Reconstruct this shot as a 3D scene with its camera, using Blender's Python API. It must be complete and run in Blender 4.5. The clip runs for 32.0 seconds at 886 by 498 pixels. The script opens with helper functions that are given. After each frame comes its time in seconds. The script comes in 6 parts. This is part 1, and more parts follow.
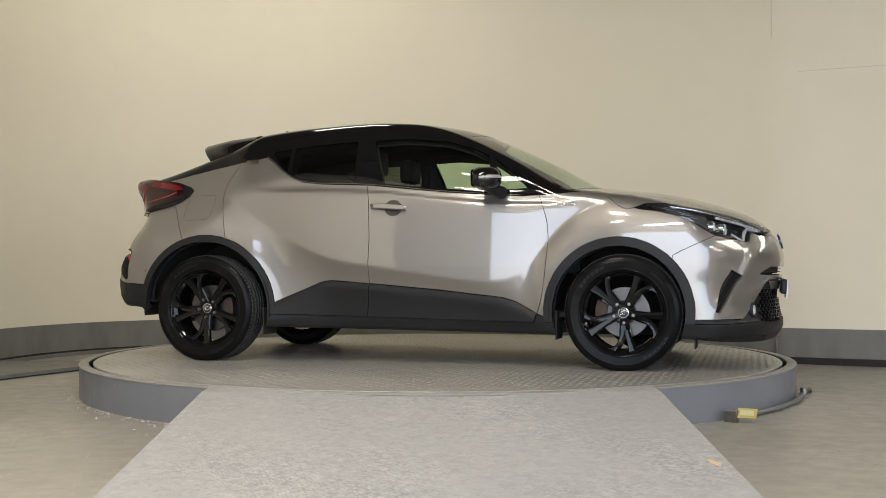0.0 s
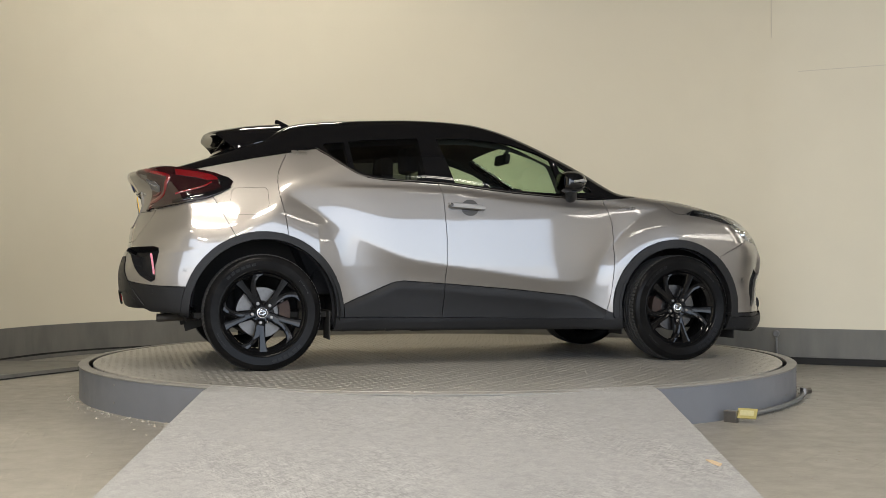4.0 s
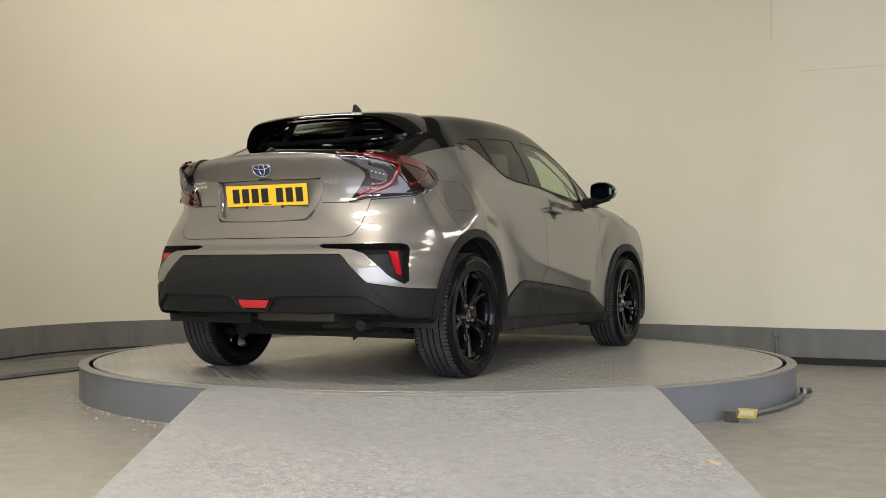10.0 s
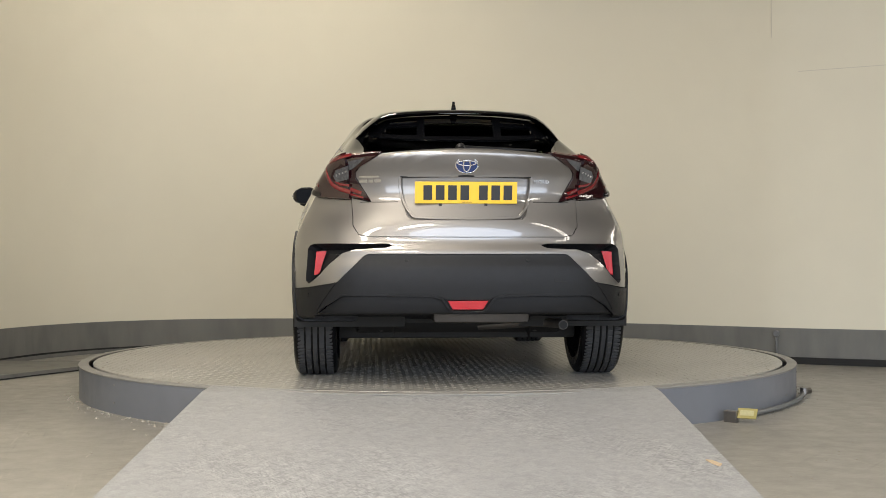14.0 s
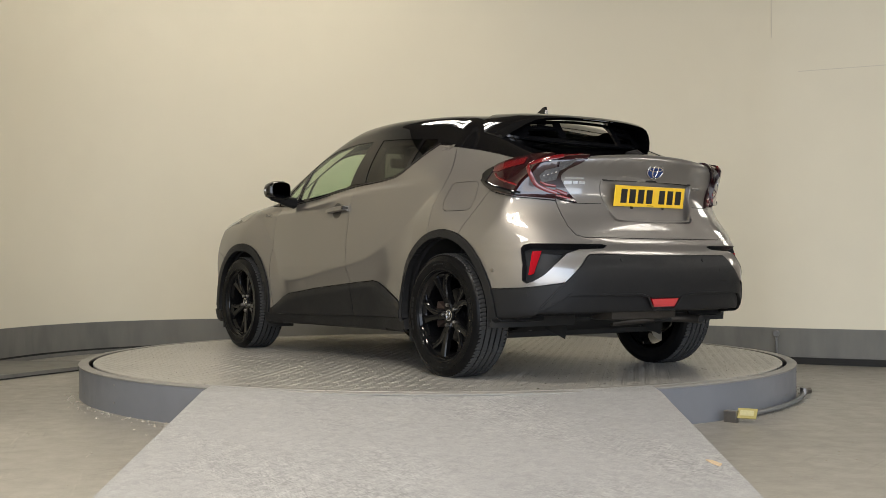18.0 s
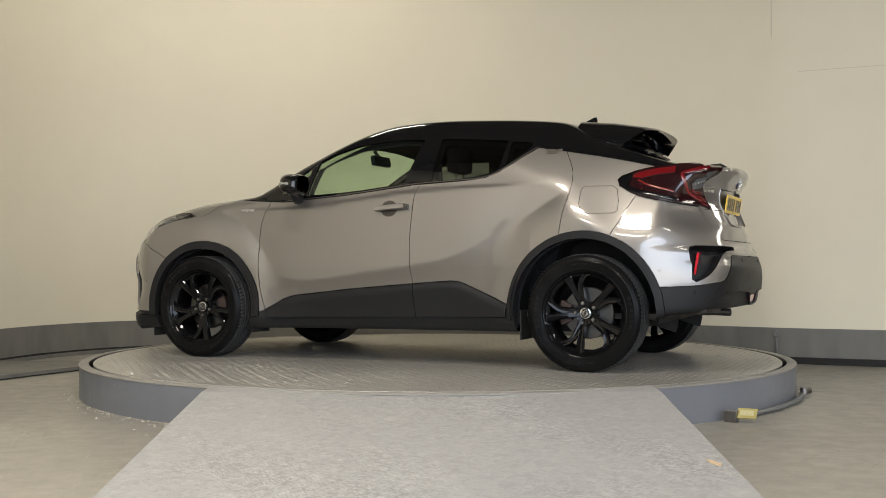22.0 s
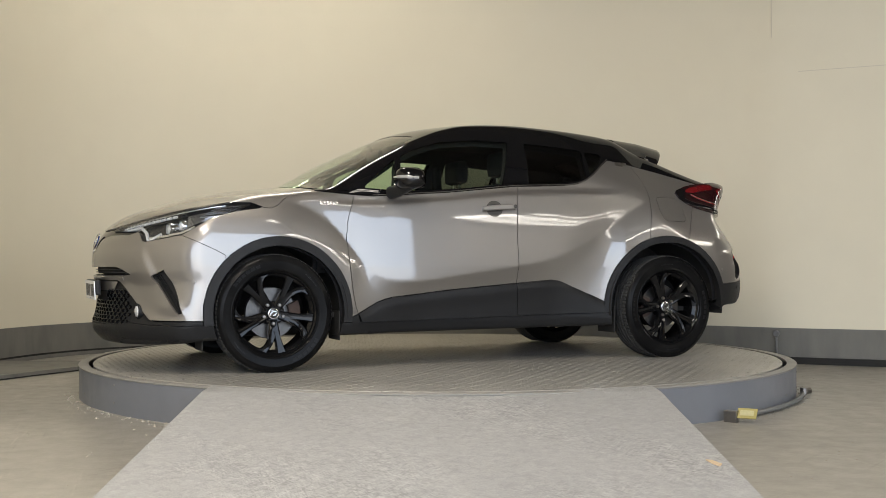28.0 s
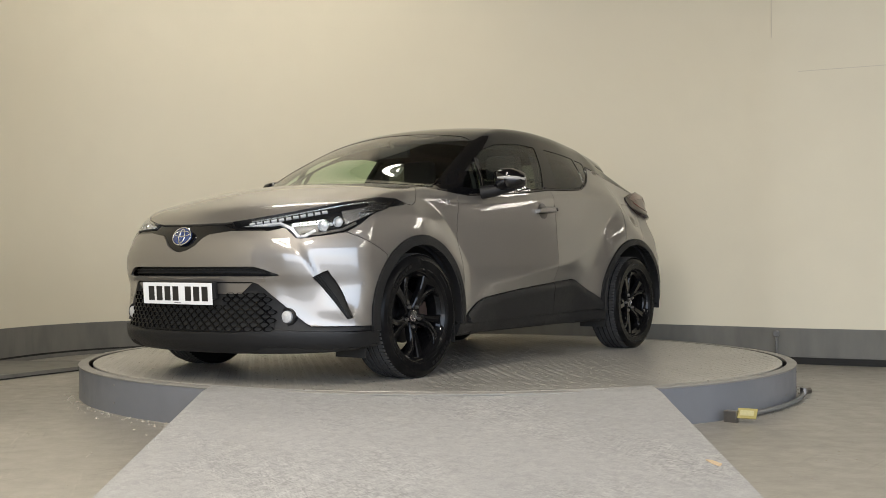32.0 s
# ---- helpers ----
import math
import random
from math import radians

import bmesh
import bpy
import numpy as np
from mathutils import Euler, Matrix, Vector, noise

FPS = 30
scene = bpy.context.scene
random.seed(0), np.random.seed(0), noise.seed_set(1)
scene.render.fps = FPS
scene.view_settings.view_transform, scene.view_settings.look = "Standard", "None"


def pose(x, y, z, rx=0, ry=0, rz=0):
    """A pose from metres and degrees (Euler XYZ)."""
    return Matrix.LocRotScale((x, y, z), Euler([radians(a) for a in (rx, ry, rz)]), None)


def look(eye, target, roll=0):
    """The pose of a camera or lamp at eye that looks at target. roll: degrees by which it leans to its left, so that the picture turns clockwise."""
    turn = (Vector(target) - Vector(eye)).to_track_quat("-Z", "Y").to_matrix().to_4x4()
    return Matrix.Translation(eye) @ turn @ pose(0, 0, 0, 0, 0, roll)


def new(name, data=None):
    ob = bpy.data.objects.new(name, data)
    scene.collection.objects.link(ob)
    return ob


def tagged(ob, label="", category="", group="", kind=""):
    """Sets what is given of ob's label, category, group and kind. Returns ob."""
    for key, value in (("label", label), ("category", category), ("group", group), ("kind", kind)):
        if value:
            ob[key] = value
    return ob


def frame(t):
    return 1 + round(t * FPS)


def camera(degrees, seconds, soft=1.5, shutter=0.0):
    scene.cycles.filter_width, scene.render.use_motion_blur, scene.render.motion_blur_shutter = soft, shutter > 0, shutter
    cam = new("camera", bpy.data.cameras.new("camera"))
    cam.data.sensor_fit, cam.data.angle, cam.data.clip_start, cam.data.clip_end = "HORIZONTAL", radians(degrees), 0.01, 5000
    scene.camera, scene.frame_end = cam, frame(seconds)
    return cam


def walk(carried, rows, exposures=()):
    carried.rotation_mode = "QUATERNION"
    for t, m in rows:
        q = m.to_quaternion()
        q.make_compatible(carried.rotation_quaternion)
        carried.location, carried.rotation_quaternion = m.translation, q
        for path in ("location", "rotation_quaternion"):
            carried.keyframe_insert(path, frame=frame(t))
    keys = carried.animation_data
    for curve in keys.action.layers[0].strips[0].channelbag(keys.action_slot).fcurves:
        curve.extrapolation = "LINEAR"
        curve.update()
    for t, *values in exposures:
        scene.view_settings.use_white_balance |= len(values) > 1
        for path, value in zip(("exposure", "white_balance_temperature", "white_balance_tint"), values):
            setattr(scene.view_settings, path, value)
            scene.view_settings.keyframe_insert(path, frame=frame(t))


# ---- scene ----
# The floor is z = 0; the turntable's deck is at z = DECK and its axis is the world's z axis.
DECK = 0.2
TURNS = ((0, -16.196), (2, -0.328), (4, 15.477), (6, 31.098), (8, 46.653), (10, 62.233), (12, 77.801), (14, 93.352), (16, 108.882),
         (18, 124.361), (20, 139.864), (22, 155.446), (24, 171.137), (26, 187.06), (28, 202.985), (30, 218.66), (32, 234.265))
CAR_OFF = (0.0338, -0.0255)
cam = camera(44.26, 32.0, soft=0.65)
EYE = (0.0, -7.439, 0.794)
AIM = look(EYE, (EYE[0] + math.sin(radians(0.256)), EYE[1] + math.cos(radians(0.256)), EYE[2] + math.tan(radians(0.947))), roll=-0.03)
walk(cam, [(0, AIM), (32, AIM)], exposures=[(0, 0.64), (32, 0.64)])

# ---- world and light ----
world = bpy.data.worlds.new("world")
scene.world = world
world.use_nodes = True
sky = world.node_tree.nodes.new("ShaderNodeTexSky")
sky.sky_type, sky.sun_disc, sky.sun_elevation, sky.sun_rotation = "NISHITA", False, radians(35), radians(180)
world.node_tree.links.new(sky.outputs[0], world.node_tree.nodes["Background"].inputs[0])
world.node_tree.nodes["Background"].inputs[1].default_value = 0.08

# ---- materials ----
def mat(name, color, rough=0.5, metal=0.0, coat=0.0, spec=0.5, noise_amt=0.0, noise_scale=20.0, bump=0.0, bump_scale=60.0, rough_var=0.0, stretch=(1, 1, 1),
        second=None, coat_rough=0.03, stain=0.0, stain_scale=1.5):
    """A procedural surface: base colour with two scales of variation, roughness variation and bump, in metres."""
    m = bpy.data.materials.new(name)
    m.use_nodes = True
    nt = m.node_tree
    b = nt.nodes["Principled BSDF"]
    L = nt.links.new
    b.inputs["Base Color"].default_value = (*color, 1)
    b.inputs["Roughness"].default_value = rough
    b.inputs["Metallic"].default_value = metal
    b.inputs["Coat Weight"].default_value = coat
    b.inputs["Coat Roughness"].default_value = coat_rough
    b.inputs["Specular IOR Level"].default_value = spec
    tc = nt.nodes.new("ShaderNodeTexCoord")
    mp = nt.nodes.new("ShaderNodeMapping")
    mp.inputs["Scale"].default_value = stretch
    L(tc.outputs["Object"], mp.inputs["Vector"])
    if noise_amt or rough_var or stain:
        n1 = nt.nodes.new("ShaderNodeTexNoise")
        n1.inputs["Scale"].default_value, n1.inputs["Detail"].default_value = noise_scale, 6
        L(mp.outputs[0], n1.inputs["Vector"])
        n2 = nt.nodes.new("ShaderNodeTexNoise")
        n2.inputs["Scale"].default_value, n2.inputs["Detail"].default_value = stain_scale, 5
        L(mp.outputs[0], n2.inputs["Vector"])
        mix = nt.nodes.new("ShaderNodeMix")
        mix.data_type = "RGBA"
        other = second or tuple(c * 0.55 for c in color)
        lo = tuple(c * (1 - noise_amt) + o * noise_amt for c, o in zip(color, other))
        mix.inputs[6].default_value, mix.inputs[7].default_value = (*color, 1), (*lo, 1)
        r1 = nt.nodes.new("ShaderNodeMapRange")
        r1.inputs[1].default_value, r1.inputs[2].default_value = 0.35, 0.7
        L(n1.outputs[0], r1.inputs[0])
        L(r1.outputs[0], mix.inputs[0])
        mix2 = nt.nodes.new("ShaderNodeMix")
        mix2.data_type = "RGBA"
        mix2.inputs[7].default_value = (*(c * (1 - stain) + o * stain for c, o in zip(color, other)), 1)
        r2 = nt.nodes.new("ShaderNodeMapRange")
        r2.inputs[1].default_value, r2.inputs[2].default_value = 0.42, 0.68
        L(n2.outputs[0], r2.inputs[0])
        L(r2.outputs[0], mix2.inputs[0])
        L(mix.outputs[2], mix2.inputs[6])
        L(mix2.outputs[2], b.inputs["Base Color"])
        rr = nt.nodes.new("ShaderNodeMapRange")
        rr.inputs[3].default_value, rr.inputs[4].default_value = max(rough - rough_var, 0.02), min(rough + rough_var, 1)
        L(n1.outputs[0], rr.inputs[0])
        L(rr.outputs[0], b.inputs["Roughness"])
    if bump:
        n3 = nt.nodes.new("ShaderNodeTexNoise")
        n3.inputs["Scale"].default_value, n3.inputs["Detail"].default_value = bump_scale, 8
        L(mp.outputs[0], n3.inputs["Vector"])
        bp = nt.nodes.new("ShaderNodeBump")
        bp.inputs["Strength"].default_value, bp.inputs["Distance"].default_value = bump, 0.01
        L(n3.outputs[0], bp.inputs["Height"])
        L(bp.outputs[0], b.inputs["Normal"])
    return m


def pane_mat(name, tint, rough=0.0, gloss=1.0):
    """Thin glass: what lies behind shows through the tint, and Fresnel drives the gloss."""
    m = bpy.data.materials.new(name)
    m.use_nodes = True
    nt = m.node_tree
    nt.nodes.remove(nt.nodes["Principled BSDF"])
    tr = nt.nodes.new("ShaderNodeBsdfTransparent")
    tr.inputs[0].default_value = (*tint, 1)
    gl = nt.nodes.new("ShaderNodeBsdfGlossy")
    gl.inputs["Roughness"].default_value = rough
    gl.inputs[0].default_value = (gloss, gloss, gloss, 1)
    lw = nt.nodes.new("ShaderNodeLayerWeight")
    lw.inputs[0].default_value = 0.5
    p5 = nt.nodes.new("ShaderNodeMath")
    p5.operation = "POWER"
    p5.inputs[1].default_value = 5
    nt.links.new(lw.outputs["Facing"], p5.inputs[0])
    fr = nt.nodes.new("ShaderNodeMath")
    fr.operation = "MULTIPLY_ADD"
    fr.inputs[1].default_value, fr.inputs[2].default_value = 0.9, 0.055
    nt.links.new(p5.outputs[0], fr.inputs[0])
    mx = nt.nodes.new("ShaderNodeMixShader")
    nt.links.new(fr.outputs[0], mx.inputs[0])
    nt.links.new(tr.outputs[0], mx.inputs[1])
    nt.links.new(gl.outputs[0], mx.inputs[2])
    nt.links.new(mx.outputs[0], nt.nodes["Material Output"].inputs[0])
    return m


def glow(name, color, power):
    m = bpy.data.materials.new(name)
    m.use_nodes = True
    b = m.node_tree.nodes["Principled BSDF"]
    b.inputs["Base Color"].default_value = (*color, 1)
    b.inputs["Emission Color"].default_value = (*color, 1)
    b.inputs["Emission Strength"].default_value = power
    return m


def metallic_paint(name, color):
    """Metallic car paint: fine flakes under a sharp, dense clear coat."""
    m = mat(name, color, rough=0.42, metal=0.72, coat=1.0, noise_amt=0.12, noise_scale=900.0, rough_var=0.03, second=tuple(c * 1.6 for c in color), coat_rough=0.045)
    m.node_tree.nodes["Principled BSDF"].inputs["Coat IOR"].default_value = 1.75
    return m


def flecks(nt, vector, layers, share):
    """Sparse long flecks in several directions: +1 light, -1 dark, 0 between."""
    L = nt.links.new
    total = None
    for sx, sy, turn in layers:
        mp = nt.nodes.new("ShaderNodeMapping")
        mp.vector_type = "TEXTURE"
        mp.inputs["Scale"].default_value, mp.inputs["Rotation"].default_value = (1 / sx, 1 / sy, 1), (0, 0, turn)
        L(vector, mp.inputs["Vector"])
        v = nt.nodes.new("ShaderNodeTexVoronoi")
        v.voronoi_dimensions = "2D"
        v.inputs["Scale"].default_value = 1.0
        L(mp.outputs[0], v.inputs["Vector"])
        bw = nt.nodes.new("ShaderNodeSeparateColor")
        L(v.outputs["Color"], bw.inputs[0])
        hi = nt.nodes.new("ShaderNodeMath")
        hi.operation = "GREATER_THAN"
        hi.inputs[1].default_value = 1 - share
        L(bw.outputs[0], hi.inputs[0])
        lo = nt.nodes.new("ShaderNodeMath")
        lo.operation = "LESS_THAN"
        lo.inputs[1].default_value = share
        L(bw.outputs[0], lo.inputs[0])
        d = nt.nodes.new("ShaderNodeMath")
        d.operation = "SUBTRACT"
        L(hi.outputs[0], d.inputs[0])
        L(lo.outputs[0], d.inputs[1])
        if total is None:
            total = d.outputs[0]
        else:
            add = nt.nodes.new("ShaderNodeMath")
            L(total, add.inputs[0])
            L(d.outputs[0], add.inputs[1])
            total = add.outputs[0]
    return total


def shade_by(nt, value, lo, hi, amount_from=None, span=(-1.5, 1.5)):
    """Multiplies the base colour by a value mapped to lo..hi, where a mask lets it."""
    L = nt.links.new
    b = nt.nodes["Principled BSDF"]
    base = b.inputs["Base Color"].links[0].from_socket
    mr = nt.nodes.new("ShaderNodeMapRange")
    mr.inputs[1].default_value, mr.inputs[2].default_value, mr.inputs[3].default_value, mr.inputs[4].default_value = span[0], span[1], lo, hi
    L(value, mr.inputs[0])
    mul = nt.nodes.new("ShaderNodeMix")
    mul.data_type, mul.blend_type = "RGBA", "MULTIPLY"
    mul.inputs[0].default_value = 1.0
    if amount_from is not None:
        L(amount_from, mul.inputs[0])
    L(base, mul.inputs[6])
    L(mr.outputs[0], mul.inputs[7])
    L(mul.outputs[2], b.inputs["Base Color"])


def noise_tex(nt, vector, scale, detail=5, lo=None, hi=None, distort=0.0, rough=0.5):
    n = nt.nodes.new("ShaderNodeTexNoise")
    n.inputs["Scale"].default_value, n.inputs["Detail"].default_value, n.inputs["Distortion"].default_value, n.inputs["Roughness"].default_value = scale, detail, distort, rough
    nt.links.new(vector, n.inputs["Vector"])
    if lo is None:
        return n.outputs[0]
    mr = nt.nodes.new("ShaderNodeMapRange")
    mr.inputs[1].default_value, mr.inputs[2].default_value = lo, hi
    nt.links.new(n.outputs[0], mr.inputs[0])
    return mr.outputs[0]


def board_mat(name):
    """Grey paint on strand board: fine strands lying all ways, scuffs and tyre dirt."""
    m = mat(name, (0.30, 0.298, 0.294), rough=0.5, noise_amt=0.3, noise_scale=5, stain=0.3, stain_scale=1.3, second=(0.37, 0.364, 0.352), bump=0.0, rough_var=0.14)
    nt = m.node_tree
    L = nt.links.new
    b = nt.nodes["Principled BSDF"]
    tc = nt.nodes.new("ShaderNodeTexCoord").outputs["Object"]
    fl = flecks(nt, tc, ((230, 26, 0.3), (190, 22, 1.15), (260, 30, 1.9), (210, 24, 2.7), (170, 30, 0.75)), 0.13)
    worn = noise_tex(nt, tc, 1.5, 6, 0.42, 0.64)
    shade_by(nt, fl, 0.68, 1.30, worn, (-2, 2))
    shade_by(nt, noise_tex(nt, tc, 140, 3), 0.87, 1.13, None, (0.25, 0.75))
    shade_by(nt, noise_tex(nt, tc, 24, 6, distort=1.0), 0.86, 1.1, None, (0.3, 0.7))
    bp = nt.nodes.new("ShaderNodeBump")
    bp.inputs["Strength"].default_value, bp.inputs["Distance"].default_value = 0.5, 0.002
    L(fl, bp.inputs["Height"])
    L(bp.outputs[0], b.inputs["Normal"])
    return m


def floor_mat(name):
    """Worn painted concrete: broad stains, mottling, grit and scratches."""
    m = mat(name, (0.285, 0.268, 0.233), rough=0.38, noise_amt=0.2, noise_scale=9, stain=0.25, stain_scale=1.6, second=(0.15, 0.14, 0.12), bump=0.10, bump_scale=60, rough_var=0.16)
    nt = m.node_tree
    tc = nt.nodes.new("ShaderNodeTexCoord").outputs["Object"]
    shade_by(nt, noise_tex(nt, tc, 0.7, 4, distort=0.6), 0.88, 1.08, None, (0.35, 0.65))
    shade_by(nt, noise_tex(nt, tc, 38, 8, rough=0.7), 0.86, 1.13, None, (0.3, 0.7))
    shade_by(nt, noise_tex(nt, tc, 230, 3), 0.84, 1.15, None, (0.3, 0.7))
    fl = flecks(nt, tc, ((150, 5, 0.25), (190, 7, 1.3), (120, 4, 2.5)), 0.012)
    shade_by(nt, fl, 0.78, 1.22, noise_tex(nt, tc, 1.3, 3, 0.45, 0.6), (-1, 1))
    return m


PAINT = metallic_paint("metallic_paint", (0.212, 0.197, 0.180))
BLACK_PAINT = mat("black_gloss_paint", (0.004, 0.004, 0.0045), rough=0.025, coat=0.0, spec=0.5, noise_amt=0.1, noise_scale=400)
PLASTIC = mat("black_grained_plastic", (0.0115, 0.0115, 0.0121), rough=0.45, spec=0.22, noise_amt=0.3, noise_scale=30, bump=0.12, bump_scale=500, rough_var=0.08)
DARK = mat("dark_underbody", (0.022, 0.0217, 0.021), rough=0.8, spec=0.2, noise_amt=0.5, noise_scale=12, second=(0.025, 0.022, 0.018))
RUBBER = mat("tyre_rubber", (0.0045, 0.0045, 0.0048), rough=0.22, spec=0.07, noise_amt=0.4, noise_scale=14, second=(0.016, 0.0157, 0.015), rough_var=0.12, bump=0.06, bump_scale=300)
TREAD = mat("dusty_tread_rubber", (0.030, 0.030, 0.0305), rough=0.7, spec=0.3, noise_amt=0.5, noise_scale=40, second=(0.055, 0.054, 0.052), bump=0.08, bump_scale=200)
MARKS = mat("sidewall_mark_rubber", (0.007, 0.007, 0.0074), rough=0.3, spec=0.12)
RIM = mat("black_alloy", (0.004, 0.004, 0.0044), rough=0.07, spec=0.25, noise_amt=0.2, noise_scale=60)
CHROME = mat("chrome", (0.72, 0.72, 0.72), rough=0.1, metal=1.0, noise_amt=0.05)
STEEL = mat("worn_steel", (0.25, 0.235, 0.22), rough=0.35, metal=1.0, noise_amt=0.5, noise_scale=40, rough_var=0.1)
DULLSTEEL = mat("dull_exhaust_steel", (0.10, 0.09, 0.08), rough=0.55, metal=0.8, noise_amt=0.5, noise_scale=20, rough_var=0.1)
SEAT = mat("dark_seat_cloth", (0.014, 0.014, 0.0155), rough=0.9, spec=0.2, noise_amt=0.4, noise_scale=200, bump=0.2, bump_scale=600)
GLASS = pane_mat("clear_glass", (0.74, 0.86, 0.72))
TINT = pane_mat("privacy_glass", (0.14, 0.15, 0.14))
LENS = pane_mat("clear_lens", (0.90, 0.92, 0.93))
WALL = mat("cream_wall_paint", (0.66, 0.604, 0.47), rough=0.8, noise_amt=0.06, noise_scale=3, stain=0.07, stain_scale=0.5, bump=0.04, bump_scale=40)
PLINTH = mat("dark_concrete", (0.115, 0.112, 0.10), rough=0.7, noise_amt=0.55, noise_scale=7, stretch=(1, 1, 0.3), stain=0.6, stain_scale=2.2, second=(0.19, 0.18, 0.155), bump=0.15, bump_scale=40)
FLOOR = floor_mat("painted_concrete_floor")
TABLE = mat("grey_table_paint", (0.155, 0.16, 0.175), rough=0.42, noise_amt=0.22, noise_scale=8, rough_var=0.1, bump=0.02)
RINGMAT = mat("ring_paint", (0.23, 0.22, 0.198), rough=0.5, noise_amt=0.4, noise_scale=7, rough_var=0.1)
DECKMAT = mat("checker_plate", (0.385, 0.371, 0.342), rough=0.31, metal=0.35, spec=0.8, noise_amt=0.15, noise_scale=40, stain=0.45, stain_scale=1.4, rough_var=0.12)
RAMP = board_mat("scuffed_ramp_board")
DARKROOF = mat("dark_roof_sheet", (0.14, 0.120, 0.095), rough=0.7, noise_amt=0.3, noise_scale=3)
HALLWALL = mat("hall_wall_paint", (0.17, 0.15, 0.125), rough=0.8, noise_amt=0.25, noise_scale=2)


# ---- mesh helpers ----
def part(name, bm, material, parent=None, label="", smooth=False, angle=None):
    """Links a bmesh as one mesh object, under a thing or a part if there is one."""
    me = bpy.data.meshes.new(name)
    bm.to_mesh(me)
    bm.free()
    me.materials.append(material)
    if smooth:
        me.shade_smooth()
        if angle:
            me.set_sharp_from_angle(angle=radians(angle))
    ob = new(name, me)
    if parent:
        ob.parent = parent
    if label:
        ob["label"] = label
    return ob


def box(bm, x0, x1, y0, y1, z0, z1, bevel=0.0, m=None):
    vs = [bm.verts.new((x, y, z)) for x in (x0, x1) for y in (y0, y1) for z in (z0, z1)]
    fs = [bm.faces.new([vs[i] for i in q]) for q in ((0, 1, 3, 2), (4, 6, 7, 5), (0, 4, 5, 1), (2, 3, 7, 6), (0, 2, 6, 4), (1, 5, 7, 3))]
    made = vs
    if bevel:
        es = list({e for f in fs for e in f.edges})
        r = bmesh.ops.bevel(bm, geom=es, offset=bevel, segments=2, affect="EDGES", profile=0.6)
        made = list({v for f in r["faces"] for v in f.verts} | {v for v in vs if v.is_valid})
    if m is not None:
        bmesh.ops.transform(bm, matrix=m, verts=made)
    return bm


def boxes(*specs, bevel=0.0):
    bm = bmesh.new()
    for s in specs:
        box(bm, *s, bevel=bevel)
    return bm


def tube(bm, pts, r, n=8, close=False):
    """A round bar along points."""
    P = [Vector(p) for p in pts]
    rings = []
    for i, q in enumerate(P):
        d = (P[min(i + 1, len(P) - 1)] - P[max(i - 1, 0)]).normalized()
        a = d.orthogonal().normalized() if not rings else (rings[-1][1] - d * rings[-1][1].dot(d)).normalized()
        b = d.cross(a)
        rr = r[i] if isinstance(r, (list, tuple)) else r
        rings.append(([bm.verts.new(q + (a * math.cos(t) + b * math.sin(t)) * rr) for t in (2 * math.pi * k / n for k in range(n))], a))
    for (u, _), (v, _) in zip(rings, rings[1:]):
        for k in range(n):
            bm.faces.new((u[k], u[(k + 1) % n], v[(k + 1) % n], v[k]))
    bm.faces.new(rings[0][0][::-1])
    bm.faces.new(rings[-1][0])
    return bm


def lathe(bm, profile, n=48, axis="y", centre=(0, 0, 0), a0=0.0, a1=2 * math.pi):
    """Turns (radius, offset) pairs round an axis."""
    full = abs(a1 - a0) > 6.28
    cols = []
    for k in range(n if full else n + 1):
        t = a0 + (a1 - a0) * k / n
        c, s = math.cos(t), math.sin(t)
        col = []
        for r, o in profile:
            v = (r * c, o, r * s) if axis == "y" else (r * c, r * s, o) if axis == "z" else (o, r * c, r * s)
            col.append(bm.verts.new(Vector(v) + Vector(centre)))
        cols.append(col)
    for k in range(n):
        u, v = cols[k], cols[(k + 1) % len(cols)]
        for i in range(len(profile) - 1):
            if profile[i][0] == 0 and profile[i + 1][0] == 0:
                continue
            bm.faces.new((u[i], v[i], v[i + 1], u[i + 1]))
    bmesh.ops.remove_doubles(bm, verts=[v for c in cols for v in c], dist=1e-6)
    return bm


def prism(bm, poly, h0, h1, axis="z"):
    """A flat outline made solid between two heights along an axis."""
    def at(a, b, h):
        return {"z": (a, b, h), "y": (a, h, b), "x": (h, a, b)}[axis]
    lo = [bm.verts.new(at(a, b, h0)) for a, b in poly]
    hi = [bm.verts.new(at(a, b, h1)) for a, b in poly]
    n = len(poly)
    bm.faces.new(lo[::-1])
    bm.faces.new(hi)
    for i in range(n):
        bm.faces.new((lo[i], lo[(i + 1) % n], hi[(i + 1) % n], hi[i]))
    return bm


def thing(name, label, category, loc=(0, 0, 0), group="", kind=""):
    ob = new(name)
    ob.location = loc
    ob.empty_display_size = 0.1
    return tagged(ob, label, category, group, kind)


CURVES = {}


